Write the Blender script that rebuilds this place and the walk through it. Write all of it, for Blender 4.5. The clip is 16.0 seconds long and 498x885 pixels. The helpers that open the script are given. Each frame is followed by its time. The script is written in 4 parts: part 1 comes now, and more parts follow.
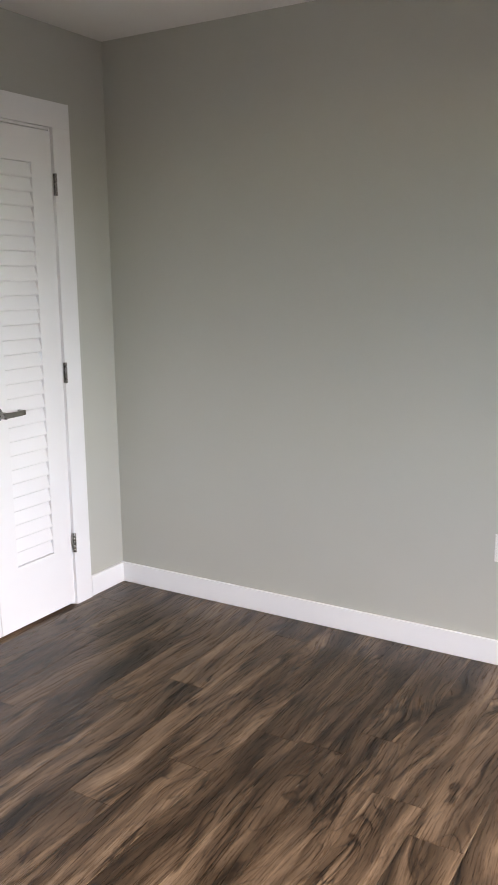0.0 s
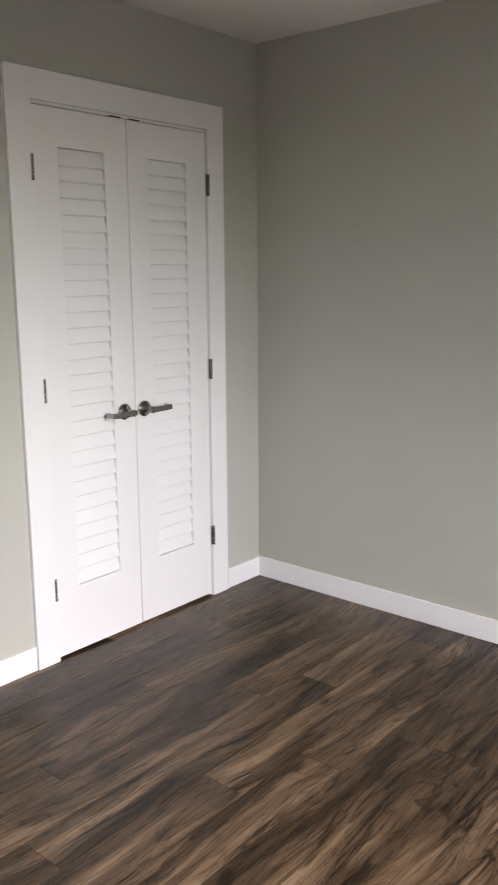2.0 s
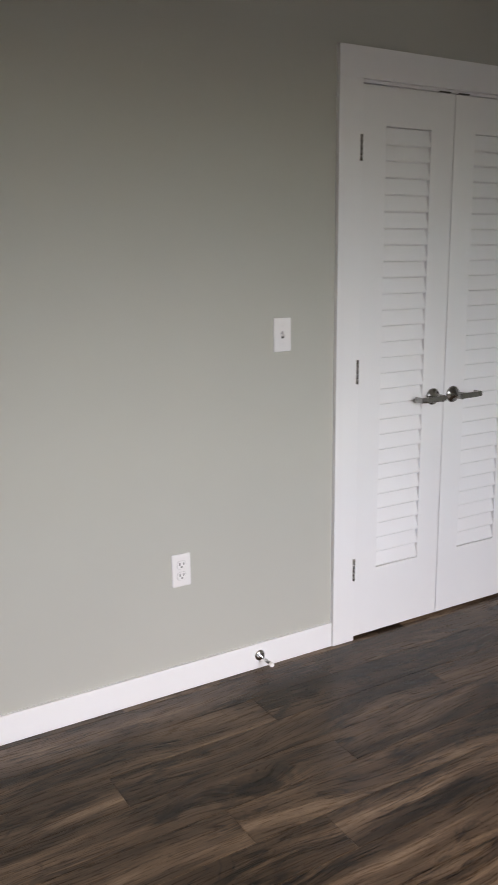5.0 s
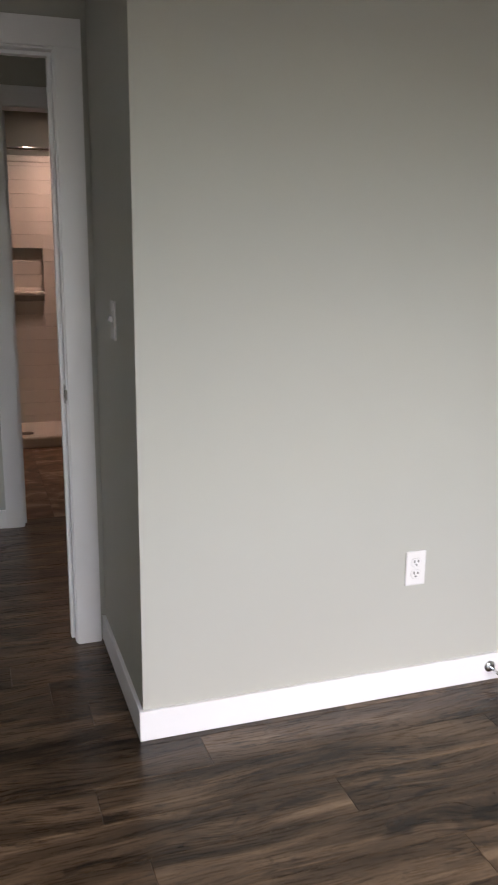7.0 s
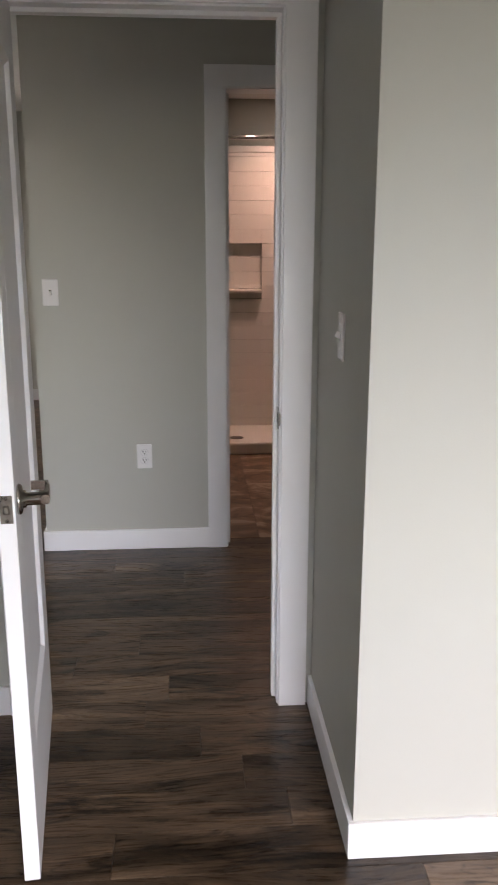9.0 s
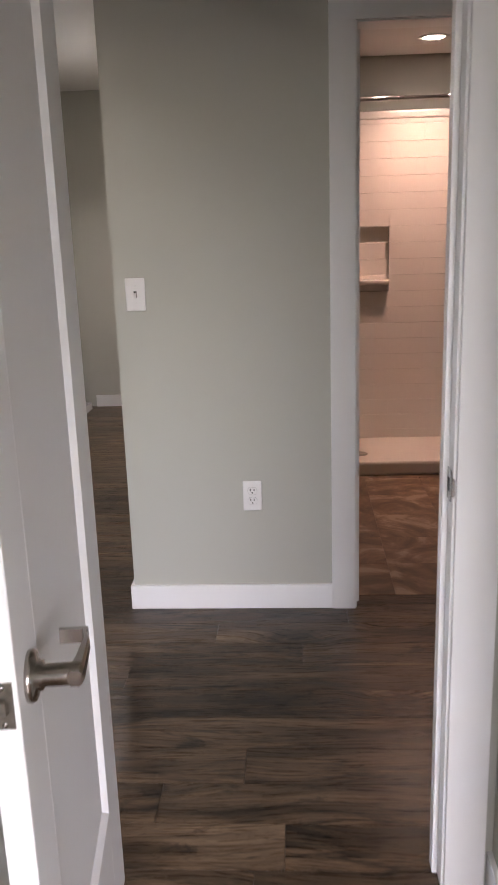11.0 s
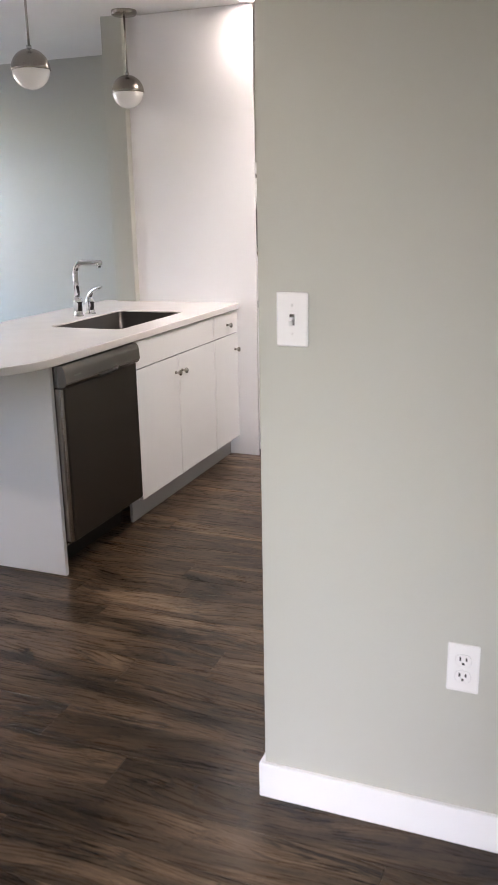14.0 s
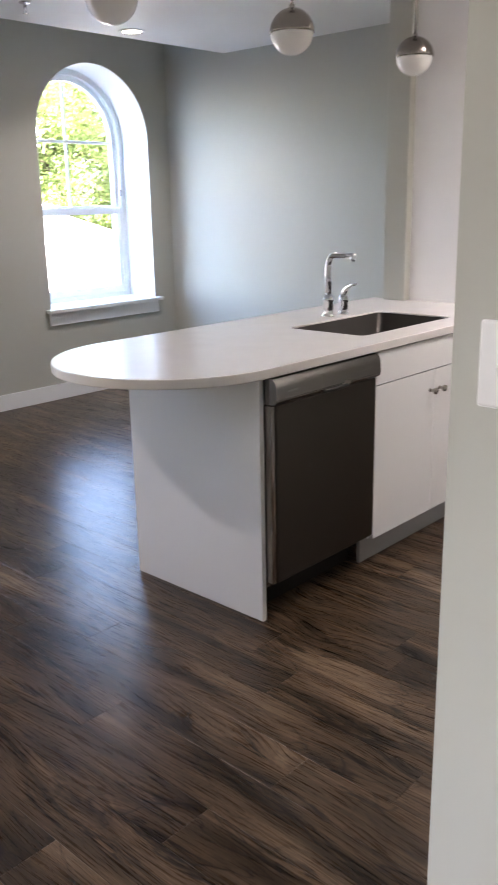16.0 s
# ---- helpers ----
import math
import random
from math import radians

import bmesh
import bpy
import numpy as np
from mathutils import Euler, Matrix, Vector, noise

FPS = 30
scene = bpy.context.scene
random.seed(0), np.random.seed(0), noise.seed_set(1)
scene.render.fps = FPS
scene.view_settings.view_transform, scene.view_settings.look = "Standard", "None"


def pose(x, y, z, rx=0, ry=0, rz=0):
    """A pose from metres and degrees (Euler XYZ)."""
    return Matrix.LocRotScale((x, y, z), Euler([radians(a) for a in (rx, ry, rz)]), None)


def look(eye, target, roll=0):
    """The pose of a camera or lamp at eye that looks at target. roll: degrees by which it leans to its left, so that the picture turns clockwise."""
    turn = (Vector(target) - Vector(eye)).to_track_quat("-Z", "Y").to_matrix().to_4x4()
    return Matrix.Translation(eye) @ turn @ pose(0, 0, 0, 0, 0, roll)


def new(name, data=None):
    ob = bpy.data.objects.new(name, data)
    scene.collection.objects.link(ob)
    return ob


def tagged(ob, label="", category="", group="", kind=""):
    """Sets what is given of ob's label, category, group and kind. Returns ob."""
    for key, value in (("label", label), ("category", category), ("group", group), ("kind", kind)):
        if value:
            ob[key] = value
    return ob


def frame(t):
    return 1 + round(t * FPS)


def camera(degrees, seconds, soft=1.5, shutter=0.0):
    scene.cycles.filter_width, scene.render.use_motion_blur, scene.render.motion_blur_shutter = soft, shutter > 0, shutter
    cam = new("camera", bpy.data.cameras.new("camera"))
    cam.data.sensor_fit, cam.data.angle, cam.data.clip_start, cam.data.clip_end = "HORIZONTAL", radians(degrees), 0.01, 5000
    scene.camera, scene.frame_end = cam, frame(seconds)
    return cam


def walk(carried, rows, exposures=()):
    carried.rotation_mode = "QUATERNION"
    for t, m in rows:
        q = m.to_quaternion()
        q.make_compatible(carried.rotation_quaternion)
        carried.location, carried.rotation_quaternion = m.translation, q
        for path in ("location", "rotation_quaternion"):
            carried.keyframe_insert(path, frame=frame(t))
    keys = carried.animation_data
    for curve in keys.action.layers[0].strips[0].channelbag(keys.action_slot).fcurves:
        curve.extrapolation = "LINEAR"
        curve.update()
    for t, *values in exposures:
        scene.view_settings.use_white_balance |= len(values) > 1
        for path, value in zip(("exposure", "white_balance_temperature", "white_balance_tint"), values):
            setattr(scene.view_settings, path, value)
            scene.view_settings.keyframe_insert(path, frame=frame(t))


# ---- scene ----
cam = camera(33.1, 16.0, shutter=0.4)
# seconds, eye, target, roll
PATH = [
    (0, (-0.161, -2.527, 1.463), (1.517, -1.514, 1.067), -0.6),
    (0.5, (-0.171, -2.534, 1.474), (1.469, -1.462, 1.073), -0.5),
    (1, (-0.185, -2.534, 1.469), (1.42, -1.408, 1.075), -0.6),
    (1.5, (-0.189, -2.53, 1.466), (1.373, -1.344, 1.072), -0.5),
    (2, (-0.191, -2.507, 1.471), (1.303, -1.239, 1.071), -0.4),
    (2.5, (-0.209, -2.479, 1.475), (1.205, -1.124, 1.065), -0.3),
    (3, (-0.216, -2.466, 1.477), (1.121, -1.039, 1.057), -0.2),
    (3.2, (-0.217, -2.464, 1.476), (1.09, -1.011, 1.052), -0.2),
    (5.3, (-0.308, -2.374, 1.466), (0.644, -0.672, 1.02), -0.4),
    (5.5, (-0.329, -2.368, 1.481), (0.582, -0.649, 1.02), -0.2),
    (6, (-0.345, -2.357, 1.468), (0.446, -0.583, 0.994), -0.0),
    (6.5, (-0.366, -2.297, 1.457), (0.329, -0.483, 0.98), 0.1),
    (7, (-0.412, -2.19, 1.438), (0.213, -0.347, 0.976), 0.5),
    (7.5, (-0.463, -2.052, 1.441), (0.094, -0.187, 0.982), -0.0),
    (8, (-0.473, -1.968, 1.441), (-0.047, -0.072, 0.967), -0.4),
    (8.5, (-0.421, -1.837, 1.442), (-0.15, 0.086, 0.965), -0.1),
    (9, (-0.363, -1.682, 1.449), (-0.219, 0.254, 0.968), 0.1),
    (9.5, (-0.341, -1.488, 1.393), (-0.324, 0.45, 0.899), -0.7),
    (10, (-0.388, -1.256, 1.424), (-0.406, 0.683, 0.934), -1.0),
    (10.2, (-0.393, -1.191, 1.426), (-0.425, 0.748, 0.933), -1.2),
    (12.3, (-0.379, -0.257, 1.439), (-0.665, 1.653, 0.919), -2.1),
    (12.5, (-0.368, -0.18, 1.435), (-0.682, 1.724, 0.912), -2.0),
    (13, (-0.329, 0.052, 1.444), (-0.813, 1.919, 0.917), -1.0),
    (13.5, (-0.324, 0.218, 1.434), (-0.975, 2.03, 0.892), -1.0),
    (14, (-0.398, 0.415, 1.435), (-1.103, 2.206, 0.891), -1.1),
    (14.5, (-0.448, 0.574, 1.429), (-1.218, 2.337, 0.886), -1.8),
    (15, (-0.45, 0.753, 1.427), (-1.406, 2.424, 0.885), -1.5),
    (15.5, (-0.437, 0.926, 1.429), (-1.587, 2.472, 0.894), -0.8),
    (16, (-0.48, 1.102, 1.411), (-1.788, 2.51, 0.857), -1.2),
]
# seconds, stops, kelvin, tint
EXPOSURES = [(0.0, 3.6, 6950, 17), (1.5, 3.5, 7050, 17), (2.5, 3.2, 7100, 16), (3.2, 3.08, 7050, 16), (5.5, 2.88, 6850, 16), (7.0, 3.27, 6800, 16), (8.5, 3.7, 6750, 17), (10.0, 4.0, 6950, 20), (12.5, 4.38, 6950, 23), (13.0, 4.4, 6800, 22), (14.0, 4.8, 6750, 20), (15.0, 4.72, 6700, 20), (15.5, 4.75, 6650, 20), (16.0, 4.55, 6700, 20)]
walk(cam, [(t, look(eye, target, roll)) for t, eye, target, roll in PATH], EXPOSURES)
BEDROOM = 11.3
# x, y, ceiling height, watts
DOWNLIGHTS = [(-2.075, 4.80, 2.448, 0.055), (-4.90, 4.86, 2.448, 0.55), (-1.36, 4.45, 2.448, 0.85, 130), (-3.47, 1.43, 2.448, 0.66, 150), (-4.74, 0.98, 2.448, 0.12), (-1.60, 1.40, 2.448, 0.22, 120), (0.376, 4.13, 2.38, 0.5, 118, (1.0, 0.62, 0.47))]

# ---- light ----
world = bpy.data.worlds.new("sky")
scene.world = world
world.use_nodes = True
wn = world.node_tree.nodes
sky = wn.new("ShaderNodeTexSky")
sky.sky_type = "NISHITA"
sky.sun_disc = False
sky.sun_elevation = radians(48)
sky.sun_rotation = radians(60)
wn["Background"].inputs["Strength"].default_value = 0.15
world.node_tree.links.new(sky.outputs["Color"], wn["Background"].inputs["Color"])


def lamp(name, kind, m, energy, color=(1, 1, 1), **more):
    data = bpy.data.lights.new(name, kind)
    data.energy, data.color = energy, color
    if kind == "AREA":
        data.shape = more.get("shape", "RECTANGLE")
        data.size, data.size_y = more["size"], more.get("size_y", more["size"])
        data.spread = radians(more.get("spread", 180))
    if kind == "SUN":
        data.angle = radians(more["angle"])
    if kind == "SPOT":
        data.spot_size, data.spot_blend, data.shadow_soft_size = radians(more["cone"]), 0.6, more["size"]
    ob = new(name, data)
    ob.matrix_world = m
    return ob


lamp("sun", "SUN", look((8, 5, 10), (0, 0, 0)), 4.0, (1, 0.95, 0.88), angle=0.5)
# sky light in the bedroom window behind the start of the walk
lamp("bedroom_window_light", "AREA", look((0.80, -3.86, 1.5), (0.80, -2.0, -0.56)), BEDROOM, (0.985, 0.96, 0.96), size=2.0, size_y=1.4, spread=104)
# added fill lamp in an assumed second living room window, outside the view
lamp("assumed_window_fill", "AREA", look((-5.95, 1.85, 1.45), (-3.0, 1.85, 1.2)), 0.3, (1.0, 0.97, 0.93), size=1.0, size_y=1.5, spread=150)
# added blue lamp outside, above the arched window, standing in for sky light
lamp("far_wall_sky_fill", "AREA", look((-6.55, 5.1, 3.05), (-4.4, 5.45, 0.9)), 3.4, (0.30, 0.63, 1.0), size=0.9, size_y=0.8, spread=120)
WARM = (1.0, 0.955, 0.92)


# ---- materials ----
def nodes_of(name):
    m = bpy.data.materials.new(name)
    m.use_nodes = True
    t = m.node_tree
    return m, t, t.nodes["Principled BSDF"]


def node(t, kind, **values):
    n = t.nodes.new(kind)
    for k, v in values.items():
        n.inputs[k.replace("_", " ")].default_value = v
    return n


def ramp(t, source, stops):
    r = t.nodes.new("ShaderNodeValToRGB")
    e = r.color_ramp.elements
    while len(e) < len(stops):
        e.new(0.5)
    for k, (p, c) in zip(e, stops):
        k.position, k.color = p, (*c, 1)
    t.links.new(source, r.inputs[0])
    return r


def surface(name, color, rough=0.5, metal=0.0, vary=0.06, grain=300.0, bump=0.05, broad=1.5, coat=0.0, stretch=(1, 1, 1), wear=0.08):
    """A material with variation at two scales: broad mottling and fine grain."""
    m, t, p = nodes_of(name)
    pos = t.nodes.new("ShaderNodeNewGeometry")
    mp = t.nodes.new("ShaderNodeMapping")
    mp.inputs["Scale"].default_value = stretch
    t.links.new(pos.outputs["Position"], mp.inputs["Vector"])
    big = node(t, "ShaderNodeTexNoise", Scale=broad, Detail=3.0)
    fine = node(t, "ShaderNodeTexNoise", Scale=grain, Detail=2.0)
    for n in (big, fine):
        t.links.new(mp.outputs["Vector"], n.inputs["Vector"])
    lo = tuple(c * (1 - vary) for c in color)
    hi = tuple(min(1, c * (1 + vary)) for c in color)
    r = ramp(t, big.outputs["Fac"], [(0.3, lo), (0.7, hi)])
    t.links.new(r.outputs["Color"], p.inputs["Base Color"])
    rr = node(t, "ShaderNodeMapRange", To_Min=max(0.02, rough - wear), To_Max=min(1, rough + wear))
    t.links.new(big.outputs["Fac"], rr.inputs["Value"])
    t.links.new(rr.outputs["Result"], p.inputs["Roughness"])
    p.inputs["Metallic"].default_value = metal
    p.inputs["Coat Weight"].default_value = coat
    p.inputs["Coat Roughness"].default_value = 0.08
    if bump:
        b = node(t, "ShaderNodeBump", Strength=bump, Distance=0.002)
        t.links.new(fine.outputs["Fac"], b.inputs["Height"])
        t.links.new(b.outputs["Normal"], p.inputs["Normal"])
    return m


def wood_floor():
    m, t, p = nodes_of("walnut_plank")
    L = t.links.new
    pos = t.nodes.new("ShaderNodeNewGeometry")
    info = t.nodes.new("ShaderNodeObjectInfo")
    off = node(t, "ShaderNodeVectorMath")
    off.operation = "SCALE"
    off.inputs[0].default_value = (37.0, 13.0, 5.0)
    L(info.outputs["Random"], off.inputs["Scale"])
    add = t.nodes.new("ShaderNodeVectorMath")
    L(pos.outputs["Position"], add.inputs[0])
    L(off.outputs["Vector"], add.inputs[1])


    def scaled(source, sx, sy):
        mp = t.nodes.new("ShaderNodeMapping")
        mp.inputs["Scale"].default_value = (sx, sy, 1)
        L(source, mp.inputs["Vector"])
        return mp.outputs["Vector"]

    def noise_at(vec, scale, detail, rough, dist=0.0):
        n = node(t, "ShaderNodeTexNoise", Scale=scale, Detail=detail, Roughness=rough, Distortion=dist)
        L(vec, n.inputs["Vector"])
        return n

    def math_(op, a, b_=None, c=None):
        n = t.nodes.new("ShaderNodeMath")
        n.operation = op
        for k, v in enumerate((a, b_, c)):
            if v is None:
                continue
            if isinstance(v, (int, float)):
                n.inputs[k].default_value = v
            else:
                L(v, n.inputs[k])
        return n.outputs["Value"]
    base = add.outputs["Vector"]
    # knots: some cells of a stretched cell pattern, with a ragged rim
    ragged = noise_at(scaled(base, 5.0, 11.0), 1.0, 4.0, 0.6)
    cells = node(t, "ShaderNodeTexVoronoi", Scale=1.0, Randomness=1.0)
    L(scaled(base, 1.5, 3.6), cells.inputs["Vector"])
    split = t.nodes.new("ShaderNodeSeparateColor")
    L(cells.outputs["Color"], split.inputs["Color"])
    chosen = ramp(t, split.outputs["Red"], [(0.40, (0, 0, 0)), (0.44, (1, 1, 1))]).outputs["Color"]
    reach = math_("MULTIPLY_ADD", math_("SUBTRACT", ragged.outputs["Fac"], 0.5), 0.36, cells.outputs["Distance"])
    halo = node(t, "ShaderNodeMapRange", From_Min=0.34, From_Max=0.02, To_Min=0.0, To_Max=1.0)
    halo.interpolation_type = "SMOOTHSTEP"
    L(cells.outputs["Distance"], halo.inputs["Value"])
    near_knot = math_("MULTIPLY", halo.outputs["Result"], chosen)
    # the grain runs along x, wanders sideways and bends round the knots
    bend = noise_at(scaled(base, 0.85, 2.6), 1.0, 2.0, 0.5)
    shift = math_("MULTIPLY", math_("SUBTRACT", bend.outputs["Fac"], 0.5), 0.22)
    shift = math_("MULTIPLY_ADD", near_knot, 0.055, shift)
    comb = t.nodes.new("ShaderNodeCombineXYZ")
    L(shift, comb.inputs["Y"])
    q = t.nodes.new("ShaderNodeVectorMath")
    L(base, q.inputs[0])
    L(comb.outputs["Vector"], q.inputs[1])
    qv = q.outputs["Vector"]
    bands = noise_at(scaled(qv, 0.9, 9.5), 1.5, 9.0, 0.62)
    lines = noise_at(scaled(qv, 2.6, 60.0), 2.6, 8.0, 0.75)
    fleck = noise_at(scaled(qv, 22.0, 170.0), 3.0, 4.0, 0.8)
    vein = noise_at(scaled(qv, 0.8, 7.5), 1.5, 7.0, 0.62)
    patch = noise_at(scaled(base, 1.8, 5.0), 1.3, 3.0, 0.5)
    smear = noise_at(scaled(qv, 2.0, 7.5), 1.6, 10.0, 0.68, 0.9)
    cloud = noise_at(scaled(base, 1.2, 3.0), 1.1, 3.0, 0.55, 0.5)
    pale = noise_at(scaled(qv, 0.55, 4.2), 1.3, 3.0, 0.55, 0.3)
    # rings, as where growth is cut flat, tight round a knot
    rings = math_("SINE", math_("MULTIPLY", reach, 85.0))
    tone = math_("MULTIPLY", math_("SUBTRACT", info.outputs["Random"], 0.5), 0.045)
    tone = math_("MULTIPLY_ADD", math_("MULTIPLY", rings, near_knot), 0.06, tone)
    tone = math_("MULTIPLY_ADD", math_("SUBTRACT", pale.outputs["Fac"], 0.5), 0.15, tone)
    v = math_("MULTIPLY_ADD", bands.outputs["Fac"], 0.48, math_("ADD", tone, 0.075))
    v = math_("MULTIPLY_ADD", lines.outputs["Fac"], 0.22, v)
    v = math_("MULTIPLY_ADD", fleck.outputs["Fac"], 0.15, v)
    col = ramp(t, v, [(0.385, (0.0145, 0.0089, 0.0052)), (0.445, (0.038, 0.0238, 0.0137)), (0.50, (0.073, 0.0466, 0.0277)), (0.555, (0.137, 0.0900, 0.0550)), (0.63, (0.266, 0.186, 0.120))])
    ridge = math_("ABSOLUTE", math_("SUBTRACT", vein.outputs["Fac"], 0.5))
    veins = ramp(t, ridge, [(0.0, (0.10, 0.09, 0.08)), (0.010, (0.34, 0.32, 0.30)), (0.032, (1, 1, 1))])
    where = ramp(t, patch.outputs["Fac"], [(0.44, (0, 0, 0)), (0.60, (1, 1, 1))])
    blots = ramp(t, smear.outputs["Fac"], [(0.36, (0.12, 0.105, 0.095)), (0.395, (0.42, 0.39, 0.37)), (0.435, (1, 1, 1))])
    clouds = ramp(t, cloud.outputs["Fac"], [(0.36, (0.60, 0.58, 0.56)), (0.52, (1, 1, 1))])
    # swirling contour lines in patches, and crisp pores along the grain
    figure = noise_at(scaled(qv, 1.7, 5.2), 1.2, 3.0, 0.5, 0.7)
    contour = math_("ABSOLUTE", math_("SINE", math_("MULTIPLY", figure.outputs["Fac"], 34.0)))
    swirls = ramp(t, contour, [(0.0, (0.22, 0.20, 0.18)), (0.10, (0.50, 0.47, 0.45)), (0.34, (1, 1, 1))])
    where2 = ramp(t, cloud.outputs["Fac"], [(0.40, (1, 1, 1)), (0.53, (0, 0, 0))])
    streaks = noise_at(scaled(qv, 3.2, 95.0), 2.2, 5.0, 0.7)
    pores = ramp(t, streaks.outputs["Fac"], [(0.36, (0.34, 0.31, 0.29)), (0.48, (1, 1, 1))])
    knot = ramp(t, reach, [(0.02, (0.08, 0.068, 0.06)), (0.11, (0.32, 0.29, 0.27)), (0.24, (1, 1, 1))])

    def times(a, b_, fac):
        m_ = t.nodes.new("ShaderNodeMix")
        m_.data_type, m_.blend_type = "RGBA", "MULTIPLY"
        if isinstance(fac, float):
            m_.inputs["Factor"].default_value = fac
        else:
            L(fac, m_.inputs["Factor"])
        L(a, m_.inputs["A"])
        L(b_, m_.inputs["B"])
        return m_.outputs["Result"]
    c1 = times(col.outputs["Color"], veins.outputs["Color"], where.outputs["Color"])
    c2 = times(c1, blots.outputs["Color"], 0.85)
    c2 = times(c2, clouds.outputs["Color"], 0.9)
    c2 = times(c2, swirls.outputs["Color"], where2.outputs["Color"])
    c2 = times(c2, pores.outputs["Color"], 0.28)
    c2 = times(c2, knot.outputs["Color"], math_("MULTIPLY", chosen, 0.9))
    L(c2, p.inputs["Base Color"])
    rr = node(t, "ShaderNodeMapRange", To_Min=0.22, To_Max=0.34)
    L(lines.outputs["Fac"], rr.inputs["Value"])
    L(rr.outputs["Result"], p.inputs["Roughness"])
    p.inputs["Specular IOR Level"].default_value = 0.31
    bp = node(t, "ShaderNodeBump", Strength=0.07, Distance=0.0015)
    L(lines.outputs["Fac"], bp.inputs["Height"])
    L(bp.outputs["Normal"], p.inputs["Normal"])
    return m


def stone_tile():
    m, t, p = nodes_of("brown_stone_tile")
    L = t.links.new
    pos = t.nodes.new("ShaderNodeNewGeometry")
    info = t.nodes.new("ShaderNodeObjectInfo")
    off = node(t, "ShaderNodeVectorMath")
    off.operation = "SCALE"
    off.inputs[0].default_value = (17.0, 9.0, 5.0)
    L(info.outputs["Random"], off.inputs["Scale"])
    add = t.nodes.new("ShaderNodeVectorMath")
    L(pos.outputs["Position"], add.inputs[0])
    L(off.outputs["Vector"], add.inputs[1])
    n = node(t, "ShaderNodeTexNoise", Scale=3.6, Detail=8.0, Roughness=0.62, Distortion=1.4)
    L(add.outputs["Vector"], n.inputs["Vector"])
    col = ramp(t, n.outputs["Fac"], [(0.33, (0.10, 0.062, 0.040)), (0.46, (0.185, 0.118, 0.074)), (0.54, (0.265, 0.178, 0.115)), (0.62, (0.44, 0.335, 0.235))])
    L(col.outputs["Color"], p.inputs["Base Color"])
    p.inputs["Roughness"].default_value = 0.45
    b = node(t, "ShaderNodeBump", Strength=0.2, Distance=0.003)
    L(n.outputs["Fac"], b.inputs["Height"])
    L(b.outputs["Normal"], p.inputs["Normal"])
    return m


def glass():
    m, t, p = nodes_of("clear_glass")
    p.inputs["Base Color"].default_value = (1, 1, 1, 1)
    p.inputs["Roughness"].default_value = 0.0
    p.inputs["Transmission Weight"].default_value = 1.0
    p.inputs["IOR"].default_value = 1.02
    return m


def glowing(name, color, strength):
    m, t, p = nodes_of(name)
    p.inputs["Base Color"].default_value = (0.8, 0.8, 0.8, 1)
    p.inputs["Emission Color"].default_value = (*color, 1)
    p.inputs["Emission Strength"].default_value = strength
    return m


WALL = surface("grey_green_wall_paint", (0.450, 0.450, 0.402), 0.62, vary=0.025, grain=240, bump=0.10, broad=1.1)
CEIL = surface("white_ceiling_paint", (0.78, 0.77, 0.75), 0.8, vary=0.02, grain=200, bump=0.12)
TRIM = surface("white_semigloss_trim_paint", (0.80, 0.80, 0.80), 0.38, vary=0.015, grain=90, bump=0.03, broad=3)
DOOR = surface("white_satin_door_paint", (0.79, 0.79, 0.79), 0.42, vary=0.015, grain=60, bump=0.03, broad=2.5)
PLATE = surface("white_plastic_plate", (0.80, 0.79, 0.78), 0.15, vary=0.01, bump=0.0)
DARK = surface("dark_slot", (0.02, 0.02, 0.02), 0.6, bump=0.0)
NICKEL = surface("brushed_nickel", (0.42, 0.395, 0.37), 0.22, metal=1.0, vary=0.08, grain=500, bump=0.04, broad=20)
SHELL = surface("satin_nickel_shell", (0.29, 0.265, 0.24), 0.26, metal=1.0, vary=0.05, grain=500, bump=0.03, broad=12, wear=0.03)
PEWTER = surface("dark_satin_metal", (0.34, 0.33, 0.32), 0.22, metal=1.0, vary=0.1, bump=0.03, broad=20)
CHROME = surface("polished_chrome", (0.66, 0.66, 0.67), 0.05, metal=1.0, vary=0.02, bump=0.0, wear=0.03)
BRASSY = surface("aged_latch_metal", (0.25, 0.232, 0.205), 0.30, metal=1.0, vary=0.25, bump=0.05, broad=60)
RUBBER = surface("white_rubber", (0.75, 0.74, 0.72), 0.7, bump=0.02)
GLOSS = surface("white_high_gloss_laminate", (0.80, 0.79, 0.80), 0.025, vary=0.01, bump=0.0, wear=0.01)
CAB = surface("white_gloss_cabinet_laminate", (0.78, 0.775, 0.77), 0.045, vary=0.012, bump=0.0, wear=0.015)
TOE = surface("grey_toe_kick", (0.34, 0.335, 0.33), 0.5, vary=0.05)
QUARTZ = surface("white_quartz_counter", (0.72, 0.69, 0.66), 0.22, vary=0.006, grain=420, bump=0.0, broad=9, wear=0.02)
SLATE = surface("dark_brushed_stainless", (0.090, 0.083, 0.076), 0.33, metal=1.0, vary=0.02, wear=0.02, grain=260, bump=0.006, broad=3, stretch=(1, 0.05, 1))
SLATE2 = surface("grey_stainless_trim", (0.27, 0.258, 0.25), 0.25, metal=1.0, vary=0.06, bump=0.02, broad=10)
STEEL = surface("sink_stainless_steel", (0.060, 0.055, 0.050), 0.34, metal=0.9, vary=0.08, grain=200, bump=0.03, broad=9)
BLACK = surface("black_plastic", (0.012, 0.012, 0.012), 0.4, bump=0.02)
